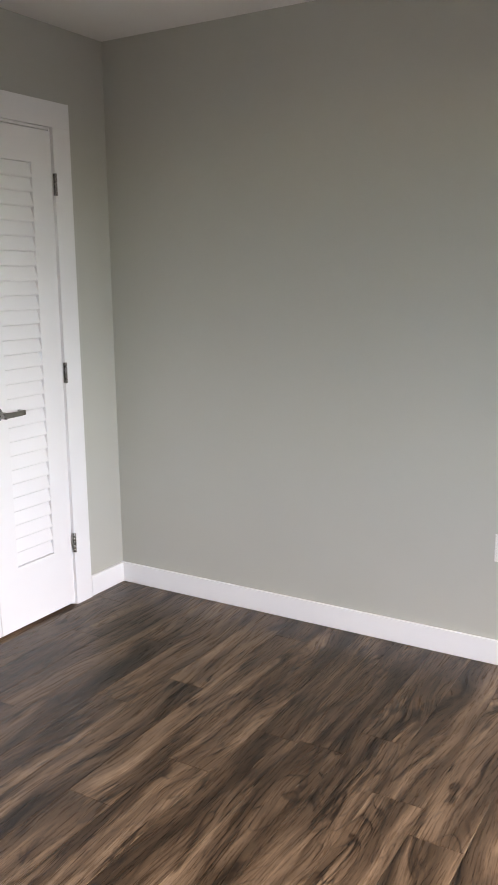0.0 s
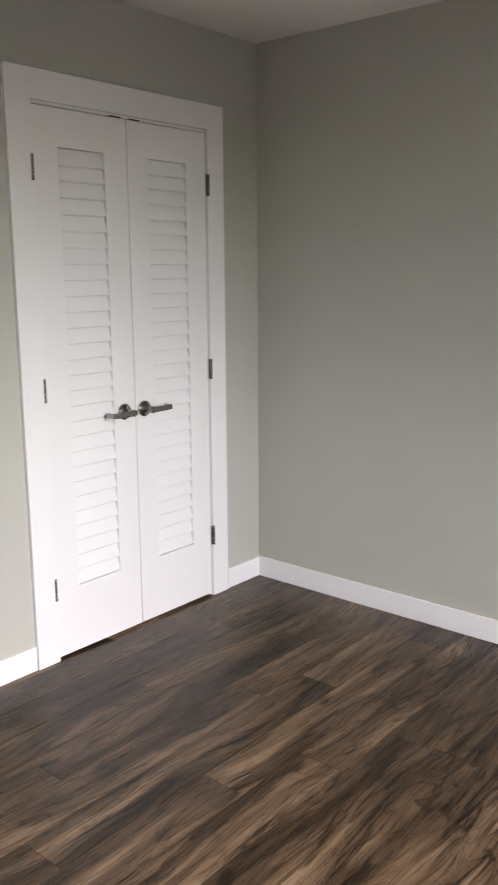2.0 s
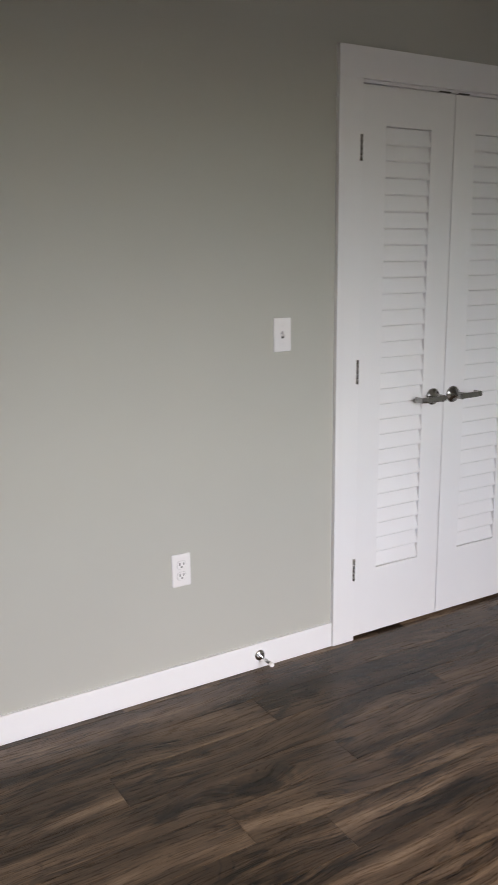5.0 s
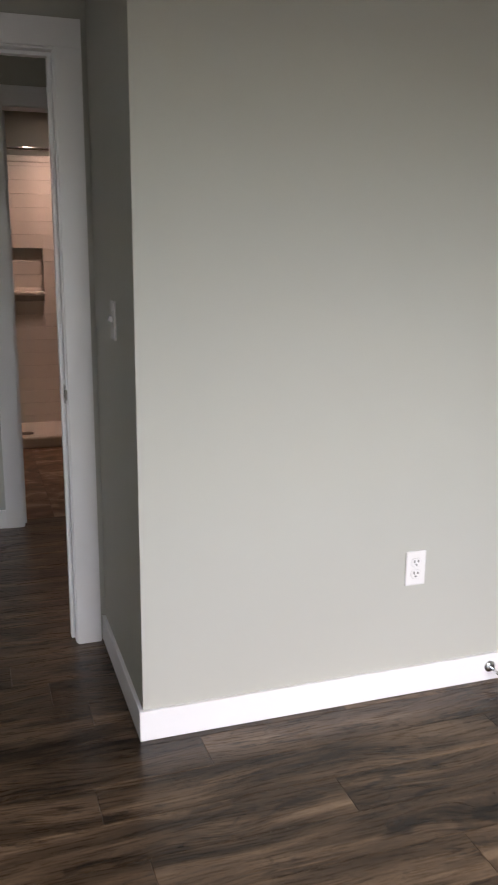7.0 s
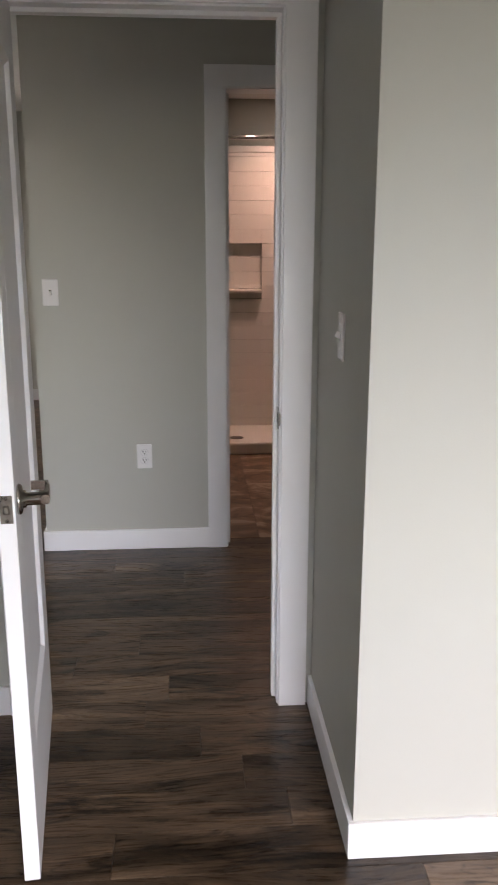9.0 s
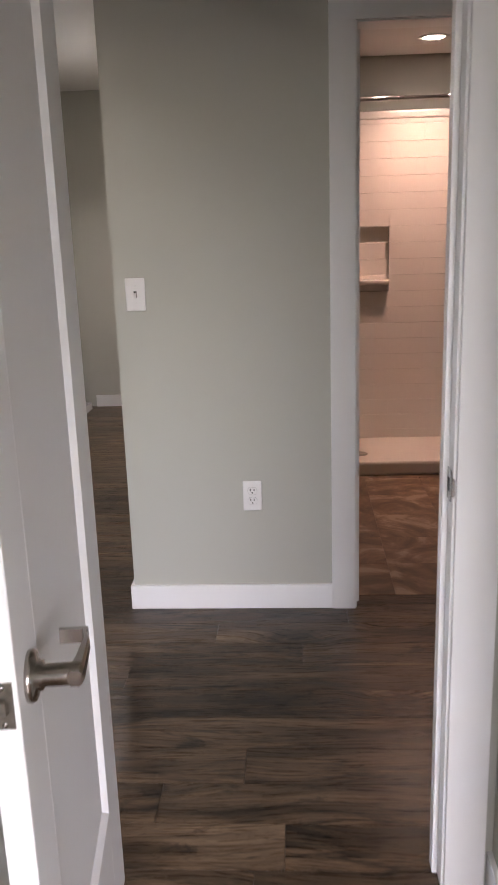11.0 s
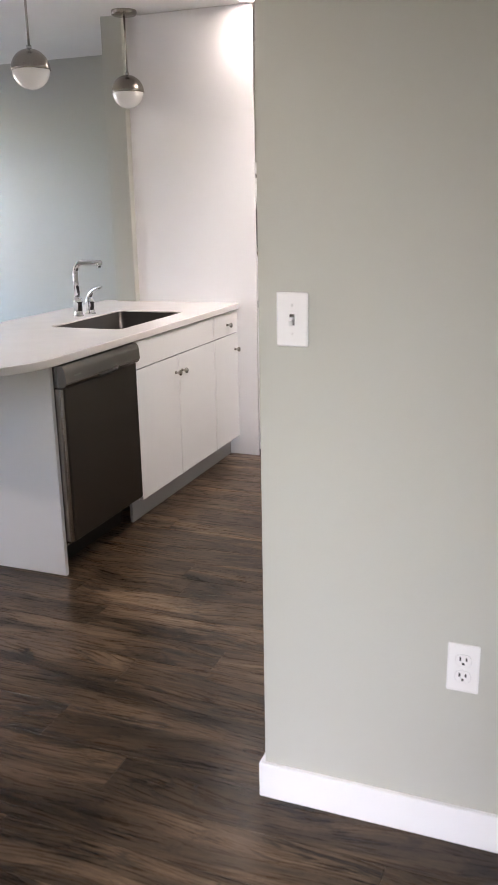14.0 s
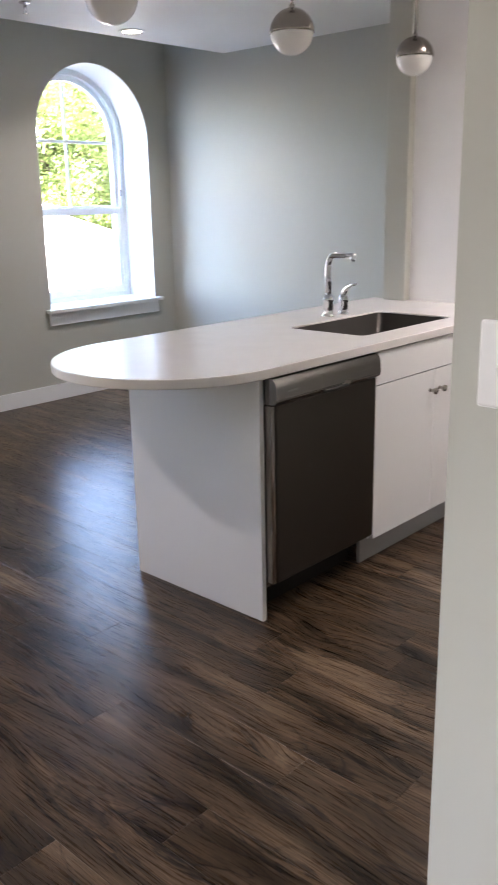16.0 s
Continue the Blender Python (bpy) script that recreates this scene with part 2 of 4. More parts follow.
SMOKE = surface("smoked_black_door_glass", (0.012, 0.012, 0.014), 0.06, vary=0.02, bump=0.0, wear=0.02)
ENAMEL = surface("white_appliance_enamel", (0.78, 0.78, 0.79), 0.25, vary=0.015, bump=0.0)
ACRYL = surface("white_acrylic_shower", (0.80, 0.77, 0.73), 0.2, vary=0.02, bump=0.0)
OPAL = surface("opal_white_glass", (0.84, 0.82, 0.80), 0.25, vary=0.01, bump=0.0)
VINYL = surface("white_vinyl_window", (0.80, 0.81, 0.82), 0.35, vary=0.02, bump=0.02)
SIDING = surface("white_house_siding", (0.80, 0.80, 0.79), 0.6, vary=0.05, grain=30, bump=0.1)
SHINGLE = surface("pale_grey_roof", (0.52, 0.52, 0.53), 0.8, vary=0.15, grain=40, bump=0.3, broad=3)
LEAF = surface("sunlit_tree_leaf", (0.16, 0.22, 0.055), 0.5, vary=0.45, grain=20, bump=0.0, broad=2.5)
BARK = surface("tree_bark", (0.12, 0.09, 0.065), 0.9, vary=0.3, grain=40, bump=0.5, broad=6)
GRASS = surface("asphalt_ground", (0.055, 0.053, 0.050), 0.9, vary=0.25, grain=30, bump=0.4, broad=0.6)
SLAB = surface("grey_screed", (0.25, 0.24, 0.23), 0.9, vary=0.1)
FLOOR = wood_floor()
# the door is brushed from side to side
brushed = SLATE.node_tree
way = brushed.nodes.new("ShaderNodeTangent")
way.direction_type, way.axis = "RADIAL", "Z"
brushed.links.new(way.outputs["Tangent"], brushed.nodes["Principled BSDF"].inputs["Tangent"])
brushed.nodes["Principled BSDF"].inputs["Anisotropic"].default_value = 0.8
brushed.nodes["Principled BSDF"].inputs["Anisotropic Rotation"].default_value = 0.25
TILE = stone_tile()
SMOKE.node_tree.nodes["Principled BSDF"].inputs["Specular IOR Level"].default_value = 0.25
GLASS = glass()
GLOW = glowing("lit_downlight_lens", (1.0, 0.90, 0.80), 3.0)


# ---- building helpers ----
def box_bm(lo, hi, bevel=0.0, bm=None, segments=1):
    """A box from corner lo to corner hi, with bevelled edges, into bm or a new bmesh."""
    own = bm or bmesh.new()
    lo, hi = [min(a, b) for a, b in zip(lo, hi)], [max(a, b) for a, b in zip(lo, hi)]
    m = Matrix.Translation([(a + b) / 2 for a, b in zip(lo, hi)]) @ Matrix.Diagonal([b - a for a, b in zip(lo, hi)] + [1])
    made = bmesh.ops.create_cube(own, size=1, matrix=m)
    if bevel:
        edges = {e for v in made["verts"] for e in v.link_edges}
        bmesh.ops.bevel(own, geom=list(edges), offset=bevel, segments=segments, affect="EDGES", profile=0.5)
    return own


def boxes_bm(pairs, bevel=0.0):
    bm = bmesh.new()
    for lo, hi in pairs:
        box_bm(lo, hi, bevel, bm)
    return bm


def tube_bm(points, radius, sides=14, bm=None, caps=True):
    """A round bar along a line of points; radius may be a list."""
    own = bm or bmesh.new()
    pts = [Vector(p) for p in points]
    rad = radius if isinstance(radius, (list, tuple)) else [radius] * len(pts)
    rings = []
    side = None
    for i, p in enumerate(pts):
        d = (pts[min(i + 1, len(pts) - 1)] - pts[max(i - 1, 0)]).normalized()
        if side is None:
            side = d.orthogonal().normalized()
        side = (side - d * side.dot(d)).normalized()
        up = d.cross(side)
        rings.append([own.verts.new(p + rad[i] * (math.cos(a) * side + math.sin(a) * up)) for a in [2 * math.pi * k / sides for k in range(sides)]])
    for a, b in zip(rings, rings[1:]):
        for k in range(sides):
            f = own.faces.new((a[k], a[(k + 1) % sides], b[(k + 1) % sides], b[k]))
            f.smooth = True
    if caps:
        own.faces.new(list(reversed(rings[0])))
        own.faces.new(rings[-1])
    return own


def lathe_bm(profile, m=Matrix(), sides=28, bm=None):
    """A turned body about z: profile is a list of (radius, z), then moved by m."""
    own = bm or bmesh.new()
    rings = []
    for r, z in profile:
        rings.append([own.verts.new(m @ Vector((max(r, 1e-5) * math.cos(a), max(r, 1e-5) * math.sin(a), z))) for a in [2 * math.pi * k / sides for k in range(sides)]])
    for a, b in zip(rings, rings[1:]):
        for k in range(sides):
            f = own.faces.new((a[k], a[(k + 1) % sides], b[(k + 1) % sides], b[k]))
            f.smooth = True
    return own


def prism_bm(outline, z0, z1, bevel=0.0, segments=2):
    """An upright prism over an outline of (x, y)."""
    bm = bmesh.new()
    low = [bm.verts.new((x, y, z0)) for x, y in outline]
    f = bm.faces.new(low)
    top = bmesh.ops.extrude_face_region(bm, geom=[f])
    bmesh.ops.translate(bm, verts=[v for v in top["geom"] if isinstance(v, bmesh.types.BMVert)], vec=(0, 0, z1 - z0))
    bmesh.ops.recalc_face_normals(bm, faces=bm.faces)
    if bevel:
        es = [e for e in bm.edges if abs(e.verts[0].co.z - e.verts[1].co.z) < 1e-6]
        bmesh.ops.bevel(bm, geom=es, offset=bevel, segments=segments, affect="EDGES", profile=0.5)
    return bm


def mesh_of(name, bm, material):
    me = bpy.data.meshes.new(name)
    bmesh.ops.recalc_face_normals(bm, faces=bm.faces)
    bm.to_mesh(me)
    bm.free()
    me.materials.append(material)
    return me


def part(name, bm, material, parent, label=""):
    ob = new(name, mesh_of(name, bm, material))
    ob.parent = parent
    return tagged(ob, label)


def piece(name, me, parent, m=Matrix()):
    ob = new(name, me)
    ob.parent = parent
    ob.matrix_basis = m
    return ob


def thing(name, label, category, at=(0, 0, 0), group="", kind="", turn=0):
    ob = new(name)
    ob.empty_display_size = 0.05
    ob.matrix_basis = pose(*at, 0, 0, turn)
    return tagged(ob, label, category, group, kind)


def struct(name, bm, material, label="", category=""):
    return tagged(new(name, mesh_of(name, bm, material)), label or "plain " + name.replace("_", " "), category or name.split("_")[0], kind="structure")


# ---- setting: the rooms ----
H = 2.448          # ceiling
B = -0.03          # walls start below the planks
BT = 0.013         # baseboard thickness
BH = 0.096         # baseboard height
CX0, CX1, CH = 1.624, 2.504, 2.05      # closet opening
DX0, DX1, DH = -0.850, -0.078, 2.04    # bedroom door, rough opening
DY0, DY1 = 0.700, 0.820                # door wall
HY0, HY1 = 2.102, 2.222                # hall wall
HX = -1.034                            # end of the hall wall
BX0, BX1 = -0.205, 0.53                # bathroom door, rough opening
XR = 2.847                             # bedroom side wall
XL = -0.997                            # bedroom wall behind the door
YB = -3.90                             # bedroom window wall
FY = 5.89                              # far wall of kitchen and living room
WX = -5.74                             # living room window wall
PY = 4.896                             # white panel face
CE = -5.10                             # edge of the low kitchen ceiling

struct("wall_closet", boxes_bm([((0.013, 0.013, B), (CX0, 0.133, H)), ((CX1, 0.013, B), (XR, 0.133, H)), ((CX0, 0.013, CH), (CX1, 0.133, H))]), WALL, "grey-green painted bedroom wall with the closet opening", "wall")
struct("wall_return", box_bm((0.013, 0.133, B), (0.133, DY0, H)), WALL, "short grey-green painted wall beside the bedroom door", "wall")
struct("wall_door", boxes_bm([((XL, DY0, B), (DX0, DY1, H)), ((DX1, DY0, B), (XR + 0.12, DY1, H)), ((DX0, DY0, DH), (DX1, DY1, H))]), WALL, "grey-green painted wall with the bedroom doorway", "wall")
struct("wall_east", box_bm((XR, YB - 0.12, B), (XR + 0.12, DY0, H)), WALL, "long grey-green painted bedroom wall", "wall")
struct("wall_west", box_bm((XL - 0.12, YB - 0.12, B), (XL, DY1, H)), WALL, "grey-green painted wall behind the open door", "wall")
struct("wall_window", boxes_bm([((XL, YB - 0.12, B), (-0.20, YB, H)), ((1.80, YB - 0.12, B), (XR, YB, H)), ((-0.20, YB - 0.12, B), (1.80, YB, 0.8)), ((-0.20, YB - 0.12, 2.2), (1.80, YB, H))]), WALL, "grey-green painted bedroom wall with a window opening", "wall")
struct("wall_hall", boxes_bm([((HX, HY0, B), (BX0, HY1, H)), ((BX1, HY0, B), (2.0, HY1, H)), ((BX0, HY0, CH + 0.018), (BX1, HY1, H))]), WALL, "grey-green painted hall wall with the bathroom doorway", "wall")
struct("wall_kitchen", box_bm((HX, HY1, B), (HX + 0.12, FY, H)), WALL, "grey-green painted wall along the kitchen", "wall")
struct("wall_hall_end", box_bm((2.0, DY1, B), (2.12, HY1, H)), WALL, "grey-green painted end wall of the hall", "wall")
struct("wall_far", box_bm((WX - 0.5, FY, B), (HX + 0.12, FY + 0.15, 3.1)), WALL, "grey-green painted far wall of the living room", "wall")
struct("wall_south", boxes_bm([((WX - 0.5, 0.67, B), (XL - 0.12, DY1, 3.1))]), WALL, "grey-green painted living room wall", "wall")
struct("wall_stub", boxes_bm([((-2.985, PY + 0.006, B), (-2.20, PY + 0.10, H)), ((-2.985, PY + 0.10, B), (-2.865, FY, H))]), WALL, "painted wall stub around the laundry alcove", "wall")
struct("column", box_bm((-2.973, 4.842, 0.900), (-2.844, PY - 0.001, H), 0.003), WALL, "narrow grey painted column standing on the counter", "column")

# the thick window wall with its arched opening
WY0, WY1, WZ0, WTOP = 4.660, 5.675, 0.660, 2.390
RAD = (WY1 - WY0) / 2
WZS = WTOP - RAD
TW = 0.50


def arch_z(y):
    u = (y - (WY0 + WY1) / 2) / RAD
    return WZS + RAD * math.sqrt(max(0.0, 1 - u * u))


# the square opening from y 1.34 to 2.36 is assumed, for the fill lamp
bm = boxes_bm([((WX - TW, 0.67, B), (WX, 1.34, 3.1)), ((WX - TW, 2.36, B), (WX, WY0, 3.1)), ((WX - TW, 1.34, B), (WX, 2.36, WZ0)), ((WX - TW, 1.34, 2.24), (WX, 2.36, 3.1)), ((WX - TW, WY1, B), (WX, FY, 3.1)), ((WX - TW, WY0, B), (WX, WY1, WZ0))])
N = 40
ys = [(WY0 + WY1) / 2 - RAD * math.cos(math.pi * i / N) for i in range(N + 1)]
for a, b in zip(ys, ys[1:]):
    za, zb = arch_z(a), arch_z(b)
    v = [bm.verts.new(c) for c in ((WX, a, za), (WX, b, zb), (WX, b, 3.1), (WX, a, 3.1), (WX - TW, a, za), (WX - TW, b, zb), (WX - TW, b, 3.1), (WX - TW, a, 3.1))]
    for f in ((0, 1, 2, 3), (7, 6, 5, 4), (0, 4, 5, 1)):
        bm.faces.new([v[i] for i in f]).smooth = f == (0, 4, 5, 1)
struct("wall_arched_window", bm, WALL, "thick grey-green wall with a round-topped window opening", "wall")

struct("ceiling_bedroom", box_bm((XL - 0.12, YB - 0.12, H), (XR + 0.12, DY1, H + 0.12)), CEIL, "flat white painted bedroom ceiling", "ceiling")
struct("ceiling_kitchen", box_bm((CE, DY1, H), (2.12, FY, H + 0.12)), CEIL, "flat white painted kitchen ceiling with a dropped edge", "ceiling")
struct("ceiling_living", boxes_bm([((WX - 0.5, 0.67, 3.1), (CE + 0.1, FY + 0.15, 3.2)), ((CE, DY1, H + 0.12), (CE + 0.1, FY, 3.1))]), CEIL, "higher white living room ceiling", "ceiling")
struct("subfloor", boxes_bm([((WX - 0.5, YB - 0.12, -0.2), (XR + 0.12, FY + 0.15, -0.031))]), SLAB, "grey screed under the planks", "floor")

# bathroom shell
BC = 2.38
struct("wall_bath", boxes_bm([((HX + 0.12, 4.62, B), (1.5, 4.74, H)), ((1.5, HY1, B), (1.62, 4.74, H))]), WALL, "painted bathroom walls", "wall")
struct("ceiling_bath", box_bm((HX + 0.12, HY1, BC), (1.5, 4.62, H - 0.002)), CEIL, "white bathroom ceiling", "ceiling")

# baseboards
bb = []
bb.append(((0.0, 0.0, 0), (CX0 - 0.100, BT, BH)))
bb.append(((CX1 + 0.104, 0.0, 0), (XR, BT, BH)))
bb.append(((0.0, BT, 0), (BT, DY0, BH)))
bb.append(((XR - BT, YB, 0), (XR, 0.0, BH)))
bb.append(((XL, YB, 0), (XL + BT, DY0, BH)))
bb.append(((XL + BT, DY0 - BT, 0), (DX0 - 0.075, DY0, BH)))
bb.append(((HX - BT, HY0 - BT, 0), (-0.272, HY0, BH)))
bb.append(((HX - BT, HY0, 0), (HX, FY, BH)))
bb.append(((-2.06, FY - BT, 0), (HX - BT, FY, BH)))
bb.append(((WX, 0.83, 0), (WX + BT, FY, 0.115)))
bb.append(((WX + BT, FY - BT, 0), (-3.01, FY, 0.115)))
bb.append(((WX + BT, DY1, 0), (DX0 - 0.09, DY1 + BT, BH)))
bb.append(((DX1 + 0.09, DY1, 0), (2.0, DY1 + BT, BH)))
for lo, hi in bb:
    struct("baseboard", box_bm(lo, hi, 0.0015), TRIM, "flat white painted baseboard", "baseboard")


def casing(name, x0, x1, top, y, out, width, wall_y0, wall_y1, label):
    """Flat trim round an opening in a wall along x, on the side that faces out (-1 or 1), with the jamb lining."""
    c = thing(name, label, "door frame", ((x0 + x1) / 2, y, 0), kind="structure")
    inv = (-(x0 + x1) / 2, -y, 0)

    def add(n, lo, hi, bev=0.0006):
        bm = box_bm(lo, hi, bev)
        bmesh.ops.translate(bm, verts=bm.verts, vec=inv)
        return part(n, bm, TRIM, c)
    t = y + out * 0.018
    add("side_casing", (x0 - width, y, 0), (x0, t, top))
    add("side_casing", (x1, y, 0), (x1 + width, t, top))
    add("head_casing", (x0 - width, y, top), (x1 + width, t, top + width))
    return c, add


closet_frame, add = casing("door_frame_closet", CX0 + 0.002, CX1 - 0.004, CH, 0.013, -1, 0.100, 0.013, 0.133, "white flat-stock casing round the closet doors")
add("jamb", (CX0, 0.012, 0), (CX0 + 0.006, 0.133, CH))
add("jamb", (CX1 - 0.012, 0.012, 0), (CX1, 0.133, CH))
add("head_jamb", (CX0 + 0.006, 0.012, CH - 0.010), (CX1 - 0.012, 0.133, CH))
bed_frame, add = casing("door_frame_bedroom", -0.838, -0.092, 2.030, DY0, -1, 0.085, DY0, DY1, "white flat-stock casing and jambs of the bedroom doorway")
add("jamb", (-0.851, DY0 - 0.004, 0), (-0.833, DY1 + 0.004, 2.024))
add("jamb", (-0.097, DY0 - 0.004, 0), (-0.077, DY1 + 0.004, 2.024))
add("head_jamb", (-0.851, DY0 - 0.004, 2.024), (-0.077, DY1 + 0.004, 2.042))
add("door_stop", (-0.109, DY0 + 0.042, 0), (-0.097, DY0 + 0.078, 2.012))
add("door_stop", (-0.833, DY0 + 0.042, 0), (-0.821, DY0 + 0.078, 2.012))
add("head_stop", (-0.833, DY0 + 0.042, 2.012), (-0.097, DY0 + 0.078, 2.024))
add("hall_casing", (-0.092, DY1, 0), (-0.007, DY1 + 0.018, 2.115))
add("hall_casing", (-0.923, DY1, 0), (-0.838, DY1 + 0.018, 2.115))
add("hall_head_casing", (-0.838, DY1, 2.030), (-0.092, DY1 + 0.018, 2.115))
bath_frame, add = casing("door_frame_bath", -0.186, 0.511, 2.052, HY0, -1, 0.088, HY0, HY1, "white flat-stock casing of the bathroom doorway")
add("jamb", (BX0, HY0 - 0.004, 0), (-0.181, HY1 + 0.004, 2.047))
add("jamb", (0.506, HY0 - 0.004, 0), (BX1, HY1 + 0.004, 2.047))
add("head_jamb", (BX0, HY0 - 0.004, 2.047), (BX1, HY1 + 0.004, 2.067))
add("door_stop", (-0.181, HY0 + 0.045, 0), (-0.169, HY0 + 0.085, 2.035))

strike = thing("strike_plate", "dark metal strike plate let into the jamb", "strike plate", (-0.0975, DY0 + 0.022, 0.926))
part("plate", box_bm((-0.003, -0.016, -0.032), (-0.0005, 0.016, 0.032), 0.0008), PEWTER, strike)
part("lip", box_bm((-0.003, -0.030, -0.018), (0.003, -0.016, 0.018), 0.001), PEWTER, strike)
part("latch_hole", box_bm((-0.0036, -0.008, -0.013), (-0.002, 0.008, 0.013)), DARK, strike)


# ---- closet doors ----
def lever_handle(parent, at, facing, toward, length=0.105, metal=None):
    """A round rose, neck and flat lever. facing: unit way out of the door; toward: unit way of the lever."""
    metal = metal or PEWTER
    o, n, d = Vector(at), Vector(facing), Vector(toward)
    rot = n.to_track_quat("Z", "Y").to_matrix().to_4x4()
    m = Matrix.Translation(o) @ rot
    h = part("handle", lathe_bm([(0, 0), (0.032, 0), (0.033, 0.004), (0.030, 0.009), (0.019, 0.011), (0.0185, 0.017), (0.0140, 0.0185), (0.0140, 0.061), (0.0125, 0.064), (0, 0.064)], m), metal, parent, "satin metal lever handle with a round rose")
    a = o + n * 0.057
    side = n.cross(d)
    bm = bmesh.new()
    rings = []
    for s, w, th, lift in ((-0.014, 0.010, 0.009, 0), (0.0, 0.0115, 0.010, 0), (0.03, 0.0105, 0.007, 0.002), (length * 0.7, 0.0105, 0.0045, 0.003), (length, 0.0100, 0.0035, -0.004)):
        c = a + d * s + n * lift
        rings.append([bm.verts.new(c + side * w * p + n * th * q) for p, q in ((-1, -0.6), (-0.6, -1), (0.6, -1), (1, -0.6), (1, 0.6), (0.6, 1), (-0.6, 1), (-1, 0.6))])
    for p, q in zip(rings, rings[1:]):
        for k in range(8):
            bm.faces.new((p[k], p[(k + 1) % 8], q[(k + 1) % 8], q[k]))
    bm.faces.new(rings[0])
    bm.faces.new(rings[-1])
    # the tip returns towards the door
    tip = []
    for q in (-0.036, 0.002):
        c = a + d * (length - 0.004) + n * q
        tip.append([bm.verts.new(c + side * 0.0098 * u + d * 0.0042 * v) for u, v in ((-1, -1), (1, -1), (1, 1), (-1, 1))])
    bm.faces.new(tip[0])
    bm.faces.new(list(reversed(tip[1])))
    for k in range(4):
        j = (k + 1) % 4
        bm.faces.new((tip[0][k], tip[0][j], tip[1][j], tip[1][k]))
    part("lever", bm, metal, h)
    return h


def hinge(parent, x, y, z, facing=-1, wide=0.012, metal=None):
    """A butt hinge: knuckles on a pin, and the leaf edge beside them."""
    metal = metal or PEWTER
    h = part("hinge", box_bm((x - wide, y + facing * 0.001, z - 0.044), (x + 0.004, y - facing * 0.002, z + 0.044), 0.0006), metal, parent, "small metal butt hinge")
    for k in range(5):
        part("knuckle", tube_bm([(x, y + facing * 0.005, z - 0.044 + k * 0.0178), (x, y + facing * 0.005, z - 0.044 + k * 0.0178 + 0.0165)], 0.0055, 10), metal, h)
    return h


def louvre_door(name, x0, x1, hinge_x, handle_x, lever_way, label, hinges_wide):
    y0, y1 = 0.004, 0.039
    z0, z1 = 0.012, 2.035
    d = thing(name, label, "closet door", kind="", at=(0, 0, 0), group="closet doors")
    sx0, sx1, sz0, sz1 = x0 + 0.106, x1 - 0.110, 0.276, 1.905
    part("stile", box_bm((x0, y0, z0), (sx0, y1, z1)), DOOR, d)
    part("stile", box_bm((sx1, y0, z0), (x1, y1, z1)), DOOR, d)
    part("bottom_rail", box_bm((sx0, y0, z0), (sx1, y1, sz0)), DOOR, d)
    part("top_rail", box_bm((sx0, y0, sz1), (sx1, y1, z1)), DOOR, d)
    n = 28
    pitch = (sz1 - sz0) / n
    bm = bmesh.new()
    prof = [(0.0052, 0.0010), (0.0010, 0.0052), (0.0012, 0.0090), (0.0165, pitch * 1.04), (0.0225, pitch * 1.04), (0.0120, 0.0)]
    a = [bm.verts.new((sx0 + 0.0005, y0 + p, q)) for p, q in prof]
    b = [bm.verts.new((sx1 - 0.0005, y0 + p, q)) for p, q in prof]
    bm.faces.new(a)
    bm.faces.new(list(reversed(b)))
    for k in range(len(prof)):
        j = (k + 1) % len(prof)
        bm.faces.new((a[k], b[k], b[j], a[j]))
    me = mesh_of("slat", bm, DOOR)
    for k in range(n):
        piece("slat", me, d, pose(0, 0, sz0 + k * pitch + (0.001 if k < n - 1 else -0.004)))
    lever_handle(d, (handle_x, y0, 0.927), (0, -1, 0), (lever_way, 0, 0))
    for hz in (0.292, 1.053, 1.827):
        hinge(d, hinge_x, -0.004 if hinges_wide else 0.000, hz, -1, 0.010)
    return d


louvre_door("closet_door", CX0 + 0.008, 2.059, CX0 - 0.003, 2.000, -1, "white painted louvred closet door, closed, with a lever handle", False)
louvre_door("closet_door", 2.063, CX1 - 0.015, CX1 - 0.004, 2.106, 1, "white painted louvred closet door, closed, with visible hinges", True)
catch = thing("ball_catch", "dark ball catches in the closet head jamb", "door catch", (2.061, 0.02, 2.040))
part("catch_plate", box_bm((-0.075, -0.012, -0.002), (-0.02, 0.012, 0.003), 0.0006), PEWTER, catch)
part("catch_plate", box_bm((0.02, -0.012, -0.002), (0.075, 0.012, 0.003), 0.0006), PEWTER, catch)


